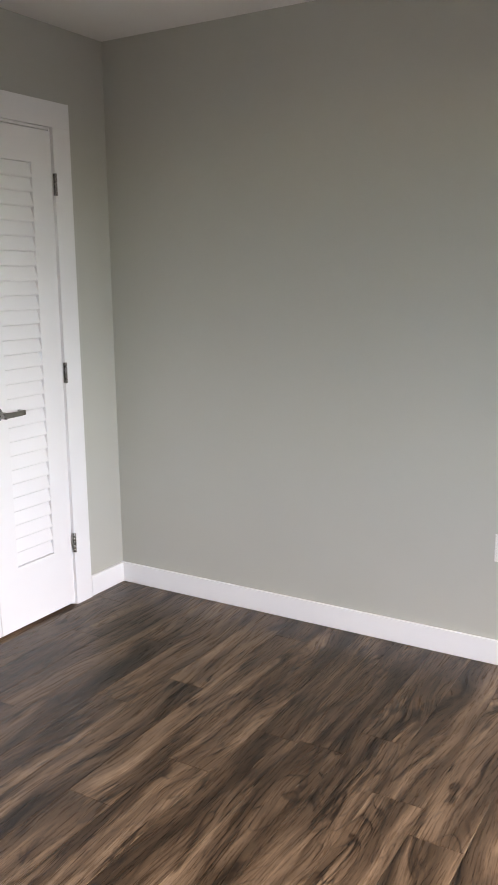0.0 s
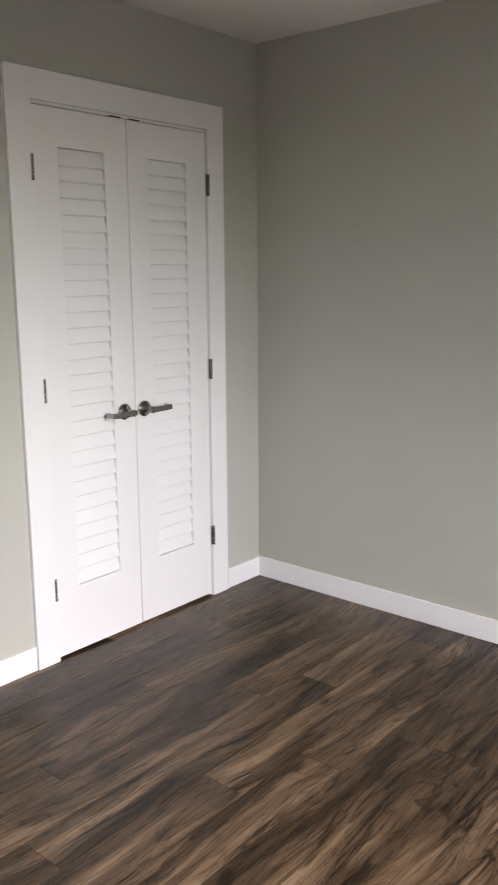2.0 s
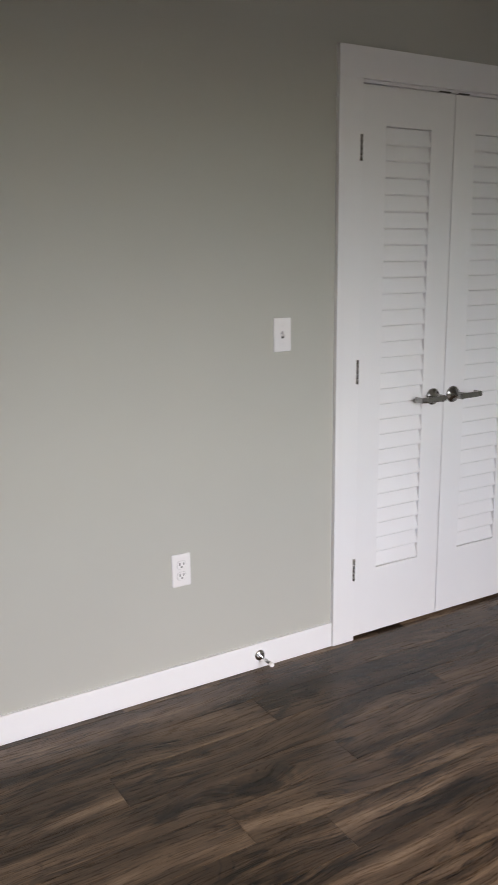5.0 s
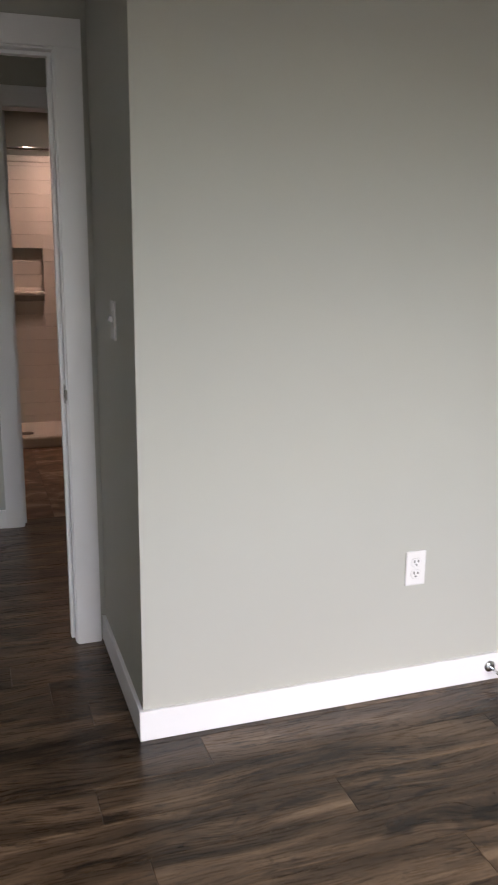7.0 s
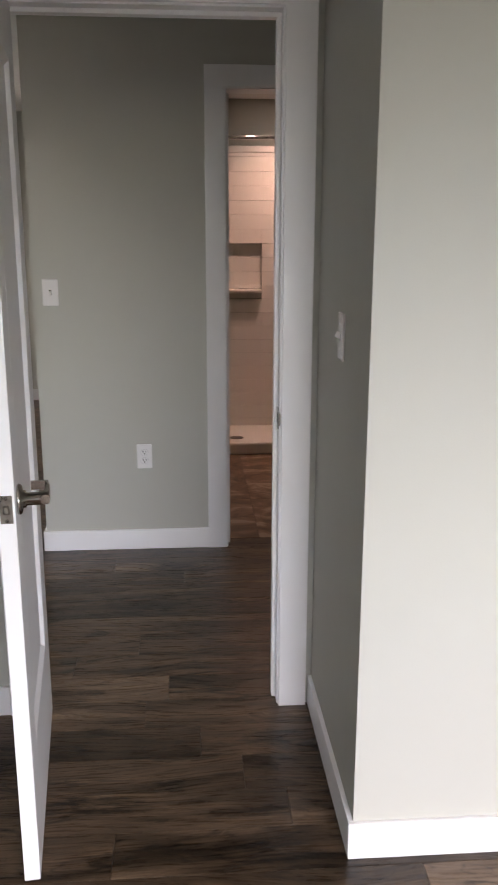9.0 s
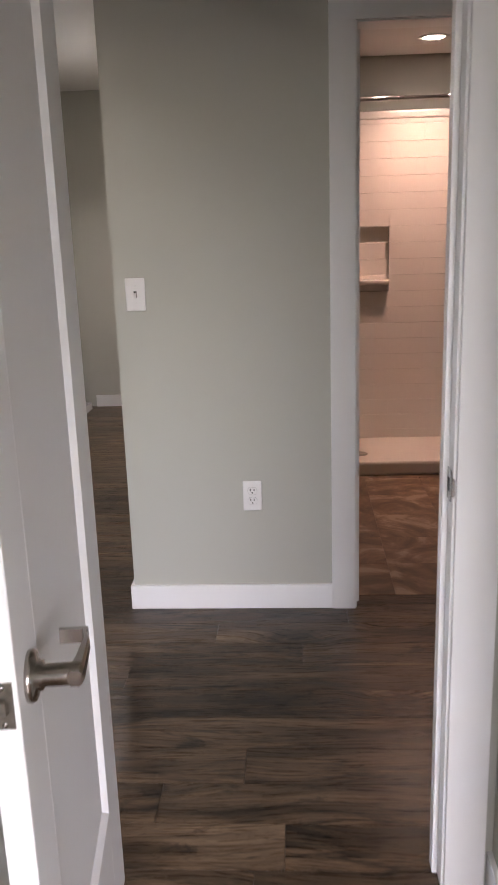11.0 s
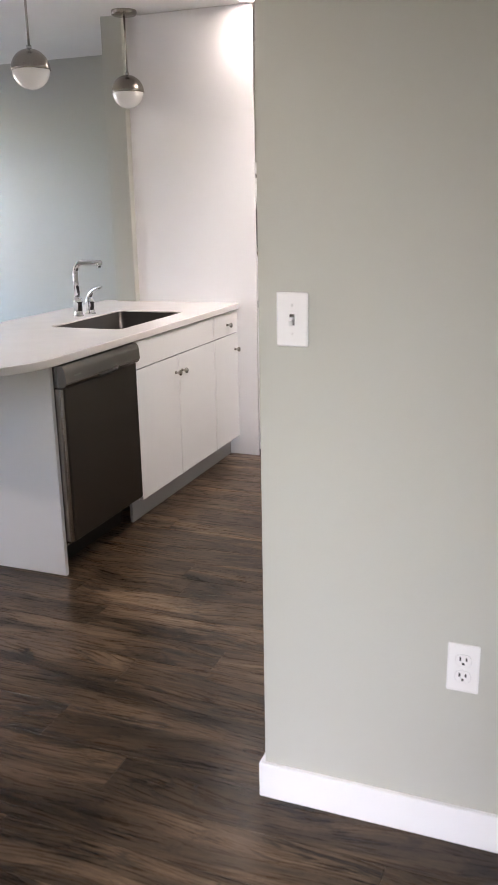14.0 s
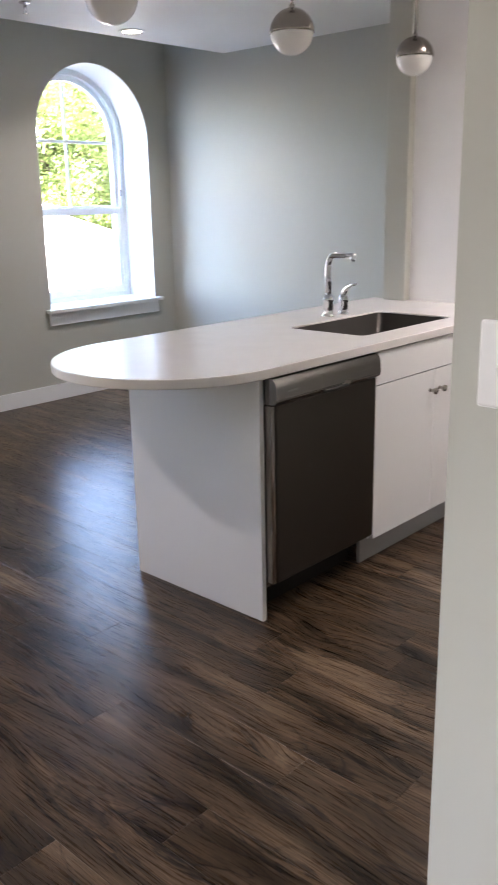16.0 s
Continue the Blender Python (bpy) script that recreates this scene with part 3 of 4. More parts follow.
# ---- bedroom door leaf ----
def bedroom_leaf():
    """A one-panel door, hinged at the origin, closed along +x, hung face towards -y."""
    d = thing("door_1", "white painted one-panel bedroom door standing open", "door", (-0.836, 0.697, 0.0), turn=-83.5)
    W, T, z0, z1 = 0.729, 0.036, 0.010, 2.018
    px0, px1, pz0, pz1 = 0.150, 0.615, 0.30, 1.86
    part("stile", box_bm((0, 0, z0), (px0, T, z1), 0.0015), DOOR, d)
    part("stile", box_bm((px1, 0, z0), (W, T, z1), 0.0015), DOOR, d)
    part("bottom_rail", box_bm((px0, 0, z0), (px1, T, pz0), 0.0008), DOOR, d)
    part("top_rail", box_bm((px0, 0, pz1), (px1, T, z1), 0.0008), DOOR, d)
    part("panel", box_bm((px0, 0.011, pz0), (px1, T - 0.011, pz1)), DOOR, d)
    # sloped sticking round the panel on both faces
    for ya, yb in ((0.0, 0.011), (T, T - 0.011)):
        bm = bmesh.new()
        s = 0.014
        o = [bm.verts.new((x, ya, z)) for x, z in ((px0, pz0), (px1, pz0), (px1, pz1), (px0, pz1))]
        i = [bm.verts.new((x, yb, z)) for x, z in ((px0 + s, pz0 + s), (px1 - s, pz0 + s), (px1 - s, pz1 - s), (px0 + s, pz1 - s))]
        w = [bm.verts.new((x, yb, z)) for x, z in ((px0, pz0), (px1, pz0), (px1, pz1), (px0, pz1))]
        for k in range(4):
            j = (k + 1) % 4
            bm.faces.new((o[k], o[j], i[j], i[k]))
            bm.faces.new((w[k], i[k], i[j], w[j]))
            bm.faces.new((o[k], w[k], w[j], o[j]))
        part("sticking", bm, DOOR, d)
    lever_handle(d, (W - 0.062, T, 0.906), (0, 1, 0), (-1, 0, 0), 0.105, NICKEL)
    lever_handle(d, (W - 0.062, 0, 0.906), (0, -1, 0), (-1, 0, 0), 0.105, NICKEL)
    plate = part("latch_plate", box_bm((W - 0.0002, T / 2 - 0.0125, 0.874), (W + 0.0016, T / 2 + 0.0125, 0.934), 0.0008), BRASSY, d, "worn metal latch face plate")
    part("latch_bolt", box_bm((W + 0.0016, T / 2 - 0.007, 0.894), (W + 0.008, T / 2 + 0.007, 0.914), 0.003), BRASSY, plate)
    for z in (0.880, 0.928):
        part("screw", lathe_bm([(0, 0.0012), (0.0035, 0.001), (0.0038, 0)], Matrix.Translation((W + 0.0016, T / 2, z)) @ pose(0, 0, 0, 0, 90, 0), 10), PEWTER, plate)
    for hz in (0.25, 1.02, 1.80):
        hinge(d, -0.003, -0.001, hz, -1, 0.008, NICKEL)
    return d


bedroom_leaf()


# ---- electrical plates ----
def plate_base(name, label, category, at, turn):
    p = thing(name, label, category, at, turn=turn)
    part("plate", box_bm((-0.035, -0.0062, -0.0575), (0.035, 0.0, 0.0575), 0.0045, segments=3), PLATE, p)
    return p


def light_switch(at, turn, label, tilt=-28):
    p = plate_base("light_switch", label, "light switch", at, turn)
    part("toggle_slot", box_bm((-0.0056, -0.0068, -0.0118), (0.0056, -0.005, 0.0118), 0.0005), SLATE2, p)
    bm = bmesh.new()
    box_bm((-0.0043, -0.0195, -0.0070), (0.0043, -0.004, 0.0075), 0.0016, bm, 2)
    bmesh.ops.rotate(bm, verts=bm.verts, cent=(0, -0.004, 0), matrix=Matrix.Rotation(radians(tilt), 3, "X"))
    part("toggle", bm, PLATE, p)
    for z in (-0.030, 0.030):
        part("screw", lathe_bm([(0, 0.0012), (0.0028, 0.001), (0.0032, 0)], Matrix.Translation((0, -0.006, z)) @ pose(0, 0, 0, 90, 0, 0), 10), PLATE, p)
    return p


def outlet(at, turn, label):
    p = plate_base("outlet", label, "outlet", at, turn)
    for z in (-0.0195, 0.0195):
        pts = []
        for k in range(24):
            a = 2 * math.pi * k / 24
            pts.append((0.0172 * math.cos(a), max(-0.0142, min(0.0142, 0.0172 * math.sin(a)))))
        bm = prism_bm(pts, 0, 0.0022, 0.0006, 1)
        bmesh.ops.rotate(bm, verts=bm.verts, cent=(0, 0, 0), matrix=Matrix.Rotation(radians(90), 3, "X"))
        bmesh.ops.translate(bm, verts=bm.verts, vec=(0, -0.0058, z))
        # a thin grey rim, its colour standing in for shade round the receptacle
        rim = prism_bm([(x * 1.035, y * 1.04) for x, y in pts], 0, 0.0009)
        bmesh.ops.rotate(rim, verts=rim.verts, cent=(0, 0, 0), matrix=Matrix.Rotation(radians(90), 3, "X"))
        bmesh.ops.translate(rim, verts=rim.verts, vec=(0, -0.0057, z))
        part("gap_shade_rim", rim, TOE, p, "grey rim coloured for the shade in the gap round the receptacle")
        f = part("receptacle", bm, PLATE, p)
        part("slot", box_bm((-0.0086, -0.0086, z - 0.0002), (-0.0050, -0.0076, z + 0.0092)), DARK, f)
        part("slot", box_bm((0.0050, -0.0086, z + 0.0006), (0.0084, -0.0076, z + 0.0084)), DARK, f)
        part("ground_hole", lathe_bm([(0, 0.0006), (0.0031, 0.0008), (0.0031, 0)], Matrix.Translation((0, -0.0078, z - 0.0068)) @ pose(0, 0, 0, 90, 0, 0), 10), DARK, f)
    part("screw", lathe_bm([(0, 0.0012), (0.0028, 0.001), (0.0032, 0)], Matrix.Translation((0, -0.006, 0)) @ pose(0, 0, 0, 90, 0, 0), 10), PLATE, p)
    return p


light_switch((1.305, 0.013, 1.204), 0, "white toggle light switch on the wall beside the closet")
light_switch((0.013, 0.325, 1.211), -90, "white toggle light switch on the short wall by the door")
light_switch((-0.957, HY0, 1.202), 0, "white toggle light switch on the hall wall", 26)
outlet((0.897, 0.013, 0.438), 0, "white duplex outlet on the bedroom wall")
outlet((-0.567, HY0, 0.452), 0, "white duplex outlet on the hall wall")
outlet((XR, -1.802, 0.456), 90, "white duplex outlet on the long bedroom wall")

# door stop on the baseboard
stop = thing("door_stopper", "chrome rigid door stop with a white rubber tip on the baseboard", "door stop", (1.200, 0.0, 0.050))
part("rose", lathe_bm([(0, 0.008), (0.010, 0.008), (0.019, 0.004), (0.021, 0)], pose(0, 0, 0, 90, 0, 0)), CHROME, stop)
part("rod", tube_bm([(0, -0.004, 0), (0, -0.072, -0.003)], 0.0055), CHROME, stop)
part("tip", tube_bm([(0, -0.070, -0.003), (0, -0.074, -0.003), (0, -0.084, -0.0034)], [0.0062, 0.0085, 0.0080]), RUBBER, stop, "white rubber tip")


# ---- living room window ----
def arch_ring(y0, y1, z0, zs, width, xa, xb, bottom=True):
    """A frame of that width round an opening with a round top, from depth xa to xb."""
    cy, r = (y0 + y1) / 2, (y1 - y0) / 2
    n = 28
    out = [(y1, z0)] + [(cy + r * math.cos(math.pi * i / n), zs + r * math.sin(math.pi * i / n)) for i in range(n + 1)] + [(y0, z0)]
    ri = r - width
    zi = z0 + (width if bottom else 0)
    inn = [(y1 - width, zi)] + [(cy + ri * math.cos(math.pi * i / n), zs + ri * math.sin(math.pi * i / n)) for i in range(n + 1)] + [(y0 + width, zi)]
    bm = bmesh.new()
    rows = [[bm.verts.new((x, y, z)) for y, z in ring] for ring, x in ((out, xa), (inn, xa), (inn, xb), (out, xb))]
    k = len(out)
    for a, b in zip(rows, rows[1:] + rows[:1]):
        for i in range(k - 1 + (1 if bottom else 0)):
            j = (i + 1) % k
            bm.faces.new((a[i], a[j], b[j], b[i]))
    if not bottom:
        bm.faces.new([r_[0] for r_ in rows])
        bm.faces.new([r_[-1] for r_ in rows])
    return bm


win = thing("window_1", "white vinyl single-hung window with a round top and clear glass", "window", kind="structure")
XF = WX - 0.31
RAIL = 1.362
part("window_frame", arch_ring(WY0, WY1, WZ0, WZS, 0.045, XF, XF - 0.09), VINYL, win)
part("upper_sash", arch_ring(WY0 + 0.045, WY1 - 0.045, RAIL, WZS, 0.038, XF - 0.035, XF - 0.075), VINYL, win)
part("meeting_rail", box_bm((XF - 0.012, WY0 + 0.045, RAIL - 0.03), (XF - 0.05, WY1 - 0.045, RAIL + 0.022), 0.003), VINYL, win)
lower = part("lower_sash", boxes_bm([((XF - 0.012, WY0 + 0.045, WZ0 + 0.045), (XF - 0.05, WY0 + 0.09, RAIL - 0.03)), ((XF - 0.012, WY1 - 0.09, WZ0 + 0.045), (XF - 0.05, WY1 - 0.045, RAIL - 0.03)), ((XF - 0.012, WY0 + 0.09, WZ0 + 0.045), (XF - 0.05, WY1 - 0.09, WZ0 + 0.10))], 0.003), VINYL, win)
cyw = (WY0 + WY1) / 2
part("muntin", box_bm((XF - 0.05, cyw - 0.010, RAIL + 0.02), (XF - 0.066, cyw + 0.010, WTOP - 0.08), 0.002), VINYL, win)
part("muntin", box_bm((XF - 0.05, WY0 + 0.06, 1.864), (XF - 0.066, WY1 - 0.06, 1.884), 0.002), VINYL, win)
n = 24
rr_ = RAD - 0.07
bm = bmesh.new()
ring = [(WY1 - 0.07, RAIL)] + [(cyw + rr_ * math.cos(math.pi * i / n), WZS + rr_ * math.sin(math.pi * i / n)) for i in range(n + 1)] + [(WY0 + 0.07, RAIL)]
bm.faces.new([bm.verts.new((XF - 0.058, y, z)) for y, z in ring])
pane = part("pane", bm, GLASS, win)
pane.visible_shadow = False
bm = bmesh.new()
bm.faces.new([bm.verts.new((XF - 0.03, y, z)) for y, z in ((WY0 + 0.085, WZ0 + 0.09), (WY1 - 0.085, WZ0 + 0.09), (WY1 - 0.085, RAIL - 0.02), (WY0 + 0.085, RAIL - 0.02))])
pane = part("pane", bm, GLASS, win)
pane.visible_shadow = False
part("sash_lock", box_bm((XF + 0.012, cyw - 0.03, RAIL + 0.02), (XF - 0.02, cyw + 0.03, RAIL + 0.036), 0.004), VINYL, win)
part("side_latch", box_bm((XF + 0.006, WY1 - 0.052, 1.47), (XF - 0.006, WY1 - 0.040, 1.52), 0.003), PEWTER, win)
# white plaster lining of the deep opening, sill and apron
bm = bmesh.new()
prof = [(WY1, WZ0)] + [(cyw + RAD * math.cos(math.pi * i / 40), WZS + RAD * math.sin(math.pi * i / 40)) for i in range(41)] + [(WY0, WZ0)]
ins = [(cyw + (y - cyw) * (1 - 0.004 / RAD), z if i in (0, len(prof) - 1) else WZS + (z - WZS) * (1 - 0.004 / RAD)) for i, (y, z) in enumerate(prof)]
a = [bm.verts.new((WX - 0.001, y, z)) for y, z in ins]
b = [bm.verts.new((XF + 0.001, y, z)) for y, z in ins]
for i in range(len(ins) - 1):
    bm.faces.new((a[i], b[i], b[i + 1], a[i + 1])).smooth = True
part("reveal_lining", bm, TRIM, win, "white painted lining of the deep opening")
part("window_sill", box_bm((WX - 0.31, WY0 - 0.0, WZ0 - 0.01), (WX + 0.0, WY1 + 0.0, WZ0 + 0.014)), TRIM, win)
part("sill_nosing", box_bm((WX, WY0 - 0.045, WZ0 - 0.012), (WX + 0.055, WY1 + 0.045, WZ0 + 0.014), 0.005, segments=2), TRIM, win)
part("apron", box_bm((WX, WY0 - 0.02, WZ0 - 0.105), (WX + 0.018, WY1 + 0.02, WZ0 - 0.012), 0.002), TRIM, win)

# ---- white panel and the peninsula ----
splash = thing("backsplash_panel", "tall white high-gloss laminate wall panel beside the sink", "wall panel", (-2.489, PY, 0))
part("panel", box_bm((-0.380, 0, 0.0), (0.388, 0.0055, H - 0.002), 0.001), GLOSS, splash)
part("edge_return", box_bm((0.292, 0.0057, 0.0), (0.388, 0.019, H - 0.002), 0.001), GLOSS, splash)

CXF, CXB, CZ = -2.206, -3.070, 0.900
counter = thing("countertop", "white quartz peninsula countertop with a rounded end", "countertop", (0, 0, 0))
r = (CXF - CXB) / 2
cxm = (CXF + CXB) / 2
yc = 2.631 + r
SX0, SX1, SY0, SY1 = -2.725, -2.345, 3.775, 4.445
th = 0.033


def counter_bm():
    """The slab with the sink cut-out: an outer outline bridged to a rounded hole."""
    outer = [(CXF, PY - 0.002), (CXB, PY - 0.002)] + [(cxm - r * math.cos(math.pi * i / 40), yc - r * math.sin(math.pi * i / 40)) for i in range(41)]
    rad = 0.03
    hole = []
    for cx, cy, a0 in ((SX1 - rad, SY1 - rad, 0), (SX0 + rad, SY1 - rad, 90), (SX0 + rad, SY0 + rad, 180), (SX1 - rad, SY0 + rad, 270)):
        hole += [(cx + rad * math.cos(radians(a0 + 22.5 * k)), cy + rad * math.sin(radians(a0 + 22.5 * k))) for k in range(5)]
    bm = bmesh.new()
    es = []
    for loop in (outer, hole):
        vs = [bm.verts.new((x, y, CZ)) for x, y in loop]
        es += [bm.edges.new((vs[k], vs[(k + 1) % len(vs)])) for k in range(len(vs))]
    bmesh.ops.triangle_fill(bm, use_beauty=True, edges=es)
    g = bmesh.ops.extrude_face_region(bm, geom=list(bm.faces))
    bmesh.ops.translate(bm, verts=[v for v in g["geom"] if isinstance(v, bmesh.types.BMVert)], vec=(0, 0, -th))
    bmesh.ops.recalc_face_normals(bm, faces=bm.faces)
    rim = [e for e in bm.edges if len(e.link_faces) == 2 and abs(e.verts[0].co.z - e.verts[1].co.z) < 1e-6 and abs(e.link_faces[0].normal.z - e.link_faces[1].normal.z) > 0.5]
    bmesh.ops.bevel(bm, geom=rim, offset=0.004, segments=2, affect="EDGES", profile=0.5)
    return bm


part("slab", counter_bm(), QUARTZ, counter)

sink = thing("kitchen_sink", "undermount stainless steel rectangular kitchen sink", "sink", (0, 0, 0))
z0, z1, g = CZ - 0.225, CZ - 0.007, 0.0015
hx0, hx1, hy0, hy1 = SX0 + g, SX1 - g, SY0 + g, SY1 - g
bm = bmesh.new()
rings = []
for inset, z, rad in ((0.0, z1, 0.028), (0.0025, z1, 0.028), (0.006, z0 + 0.03, 0.03), (0.014, z0 + 0.008, 0.035), (0.035, z0, 0.04)):
    ring = []
    for cx, cy, a0 in ((hx1 - inset - rad, hy1 - inset - rad, 0), (hx0 + inset + rad, hy1 - inset - rad, 90), (hx0 + inset + rad, hy0 + inset + rad, 180), (hx1 - inset - rad, hy0 + inset + rad, 270)):
        ring += [bm.verts.new((cx + rad * math.cos(radians(a0 + 18 * k)), cy + rad * math.sin(radians(a0 + 18 * k)), z)) for k in range(6)]
    rings.append(ring)
outer = [bm.verts.new((v.co.x, v.co.y, z0 - 0.003)) for v in rings[0]]
for a, b in zip([outer] + rings, rings):
    for k in range(24):
        bm.faces.new((a[k], a[(k + 1) % 24], b[(k + 1) % 24], b[k])).smooth = True
bm.faces.new(rings[-1])
bm.faces.new(outer)
part("basin", bm, STEEL, sink)
part("drain", lathe_bm([(0, 0.002), (0.03, 0.003), (0.045, 0.004), (0.05, 0.0)], Matrix.Translation(((SX0 + SX1) / 2, 4.11, z0))), CHROME, sink)

faucet = thing("kitchen_faucet", "polished chrome swivel-spout kitchen faucet on the counter", "faucet", (-2.790, 4.132, CZ))
part("base", lathe_bm([(0, 0), (0.029, 0), (0.029, 0.007), (0.0235, 0.013), (0.0225, 0.016), (0.0225, 0.068), (0.0255, 0.072), (0.0255, 0.086), (0.020, 0.094), (0.015, 0.104), (0, 0.104)]), CHROME, faucet)
d = Vector((0.93, -0.37, 0)).normalized()
pts = [Vector((0, 0, 0.09)), Vector((0, 0, 0.18)), Vector((0, 0, 0.22))]
pts += [Vector((0, 0, 0.22)) + d * 0.055 * (1 - math.cos(radians(a))) + Vector((0, 0, 0.055 * math.sin(radians(a)))) for a in range(15, 91, 15)]
pts += [pts[-1] + d * s + Vector((0, 0, s * 0.03)) for s in (0.05, 0.10, 0.155)]
part("spout", tube_bm(pts, [0.0150] * 3 + [0.0140] * 6 + [0.0130] * 3), CHROME, faucet)
part("aerator", tube_bm([pts[-1] - d * 0.012 + Vector((0, 0, 0.006)), pts[-1] - d * 0.010 - Vector((0, 0, 0.024))], [0.0125, 0.011]), CHROME, faucet)
valve = thing("faucet_handle", "polished chrome single lever valve beside the spout", "faucet", (-2.782, 4.236, CZ))
part("base", lathe_bm([(0, 0), (0.028, 0), (0.028, 0.007), (0.0225, 0.012), (0.0215, 0.016), (0.0215, 0.056), (0.0245, 0.060), (0.0245, 0.078), (0.018, 0.090), (0.010, 0.097), (0, 0.098)]), CHROME, valve)
lp = [Vector((-0.004, 0, 0.082)), Vector((0.006, 0, 0.108)), Vector((0.025, -0.004, 0.126)), Vector((0.052, -0.010, 0.138)), Vector((0.085, -0.018, 0.146))]
part("lever", tube_bm(lp, [0.015, 0.014, 0.011, 0.008, 0.006], 12), CHROME, valve)

XC = -2.218        # cabinet faces
carc_z0, carc_z1 = 0.115, CZ - th - 0.001
panel = thing("end_panel", "white laminate end panel carrying the rounded counter end", "cabinet panel", (-2.576, 3.066, 0))
part("panel", box_bm((-0.330, -0.010, 0), (0.3288, 0.010, carc_z1), 0.001), CAB, panel)
part("edge_band", box_bm((0.329, -0.0097, 0), (0.330, 0.0097, carc_z1)), CAB, panel)


def knob(parent, y, z):
    """A turned knob on a cabinet face that looks to +x."""
    m = Matrix.Translation((XC, y, z)) @ pose(0, 0, 0, 0, 90, 0)
    return part("knob", lathe_bm([(0.008, 0), (0.0055, 0.006), (0.0055, 0.014), (0.012, 0.020), (0.0145, 0.026), (0.013, 0.031), (0, 0.033)], m, 20), NICKEL, parent, "brushed nickel round knob")


def cabinet(name, y0, y1, fronts, label):
    c = thing(name, label, "cabinet", (0, 0, 0), group="peninsula cabinets")
    part("body", boxes_bm([((-2.84, y0, carc_z0), (XC - 0.021, y0 + 0.006, carc_z1)), ((-2.84, y1 - 0.006, carc_z0), (XC - 0.021, y1, carc_z1)), ((-2.84, y0 + 0.006, carc_z0), (XC - 0.021, y1 - 0.006, carc_z0 + 0.016)), ((-2.856, y0, 0), (-2.84, y1, carc_z1))]), CAB, c)
    part("toe_kick", box_bm((XC - 0.075, y0, 0.0), (XC - 0.060, y1, carc_z0)), TOE, c, "grey recessed toe kick")
    for kind, a, b, za, zb, knobs in fronts:
        f = part(kind, box_bm((XC - 0.020, a, za), (XC, b, zb), 0.0012), CAB, c)
        for ky, kz in knobs:
            knob(f, ky, kz)
    return c


cabinet("sink_cabinet", 3.676, 4.550, [("false_front", 3.678, 4.548, 0.737, 0.862, ()), ("door", 3.678, 4.105, 0.118, 0.733, ((4.072, 0.650),)), ("door", 4.109, 4.548, 0.118, 0.733, ((4.142, 0.650),))], "white gloss sink base cabinet with two doors and round knobs")
cabinet("base_cabinet", 4.552, 4.894, [("drawer", 4.554, 4.890, 0.737, 0.862, ((4.735, 0.795),)), ("door", 4.554, 4.890, 0.118, 0.733, ((4.845, 0.642),))], "narrow white gloss base cabinet with a drawer over a door")

# dishwasher
dw = thing("dishwasher", "dark stainless steel dishwasher built under the counter", "dishwasher", (0, 0, 0))
dy0, dy1 = 3.079, 3.672
part("tub", box_bm((-2.83, dy0 + 0.004, 0.12), (XC - 0.03, dy1 - 0.004, 0.858)), SLATE2, dw)
part("door_edge", box_bm((XC - 0.03, dy0 + 0.002, 0.140), (XC + 0.000, dy0 + 0.020, 0.770), 0.002), NICKEL, dw, "lighter stainless door edge")
part("door_panel", box_bm((XC - 0.03, dy0 + 0.021, 0.140), (XC + 0.006, dy1 - 0.003, 0.772), 0.006, segments=3), SLATE, dw)
bm = bmesh.new()
prof = [(XC - 0.03, 0.774), (XC + 0.016, 0.776), (XC + 0.026, 0.790), (XC + 0.023, 0.840), (XC + 0.012, 0.860), (XC - 0.03, 0.862)]
a = [bm.verts.new((x, dy0 + 0.002, z)) for x, z in prof]
b = [bm.verts.new((x, dy1 - 0.002, z)) for x, z in prof]
bm.faces.new(a)
bm.faces.new(list(reversed(b)))
for k in range(len(prof)):
    j = (k + 1) % len(prof)
    bm.faces.new((a[k], a[j], b[j], b[k]))
bmesh.ops.bevel(bm, geom=[e for e in bm.edges if abs(e.verts[0].co.y - e.verts[1].co.y) > 0.1], offset=0.003, segments=2, affect="EDGES")
ctrl = part("control_panel", bm, SLATE2, dw, "bulged control strip")
part("grip_pocket", box_bm((XC + 0.014, 3.33, 0.772), (XC + 0.0285, 3.47, 0.786), 0.005, segments=3), BLACK, ctrl)
part("badge", box_bm((XC + 0.023, 3.135, 0.812), (XC + 0.0252, 3.19, 0.820)), PEWTER, ctrl)
for k in range(6):
    part("button_mark", box_bm((XC + 0.0225, 3.51 + k * 0.018, 0.817), (XC + 0.0248, 3.521 + k * 0.018, 0.821)), PEWTER, ctrl)
part("toe_panel", box_bm((XC - 0.13, dy0 + 0.004, 0.0), (XC - 0.115, dy1 - 0.004, 0.145)), BLACK, dw, "black recessed toe panel")


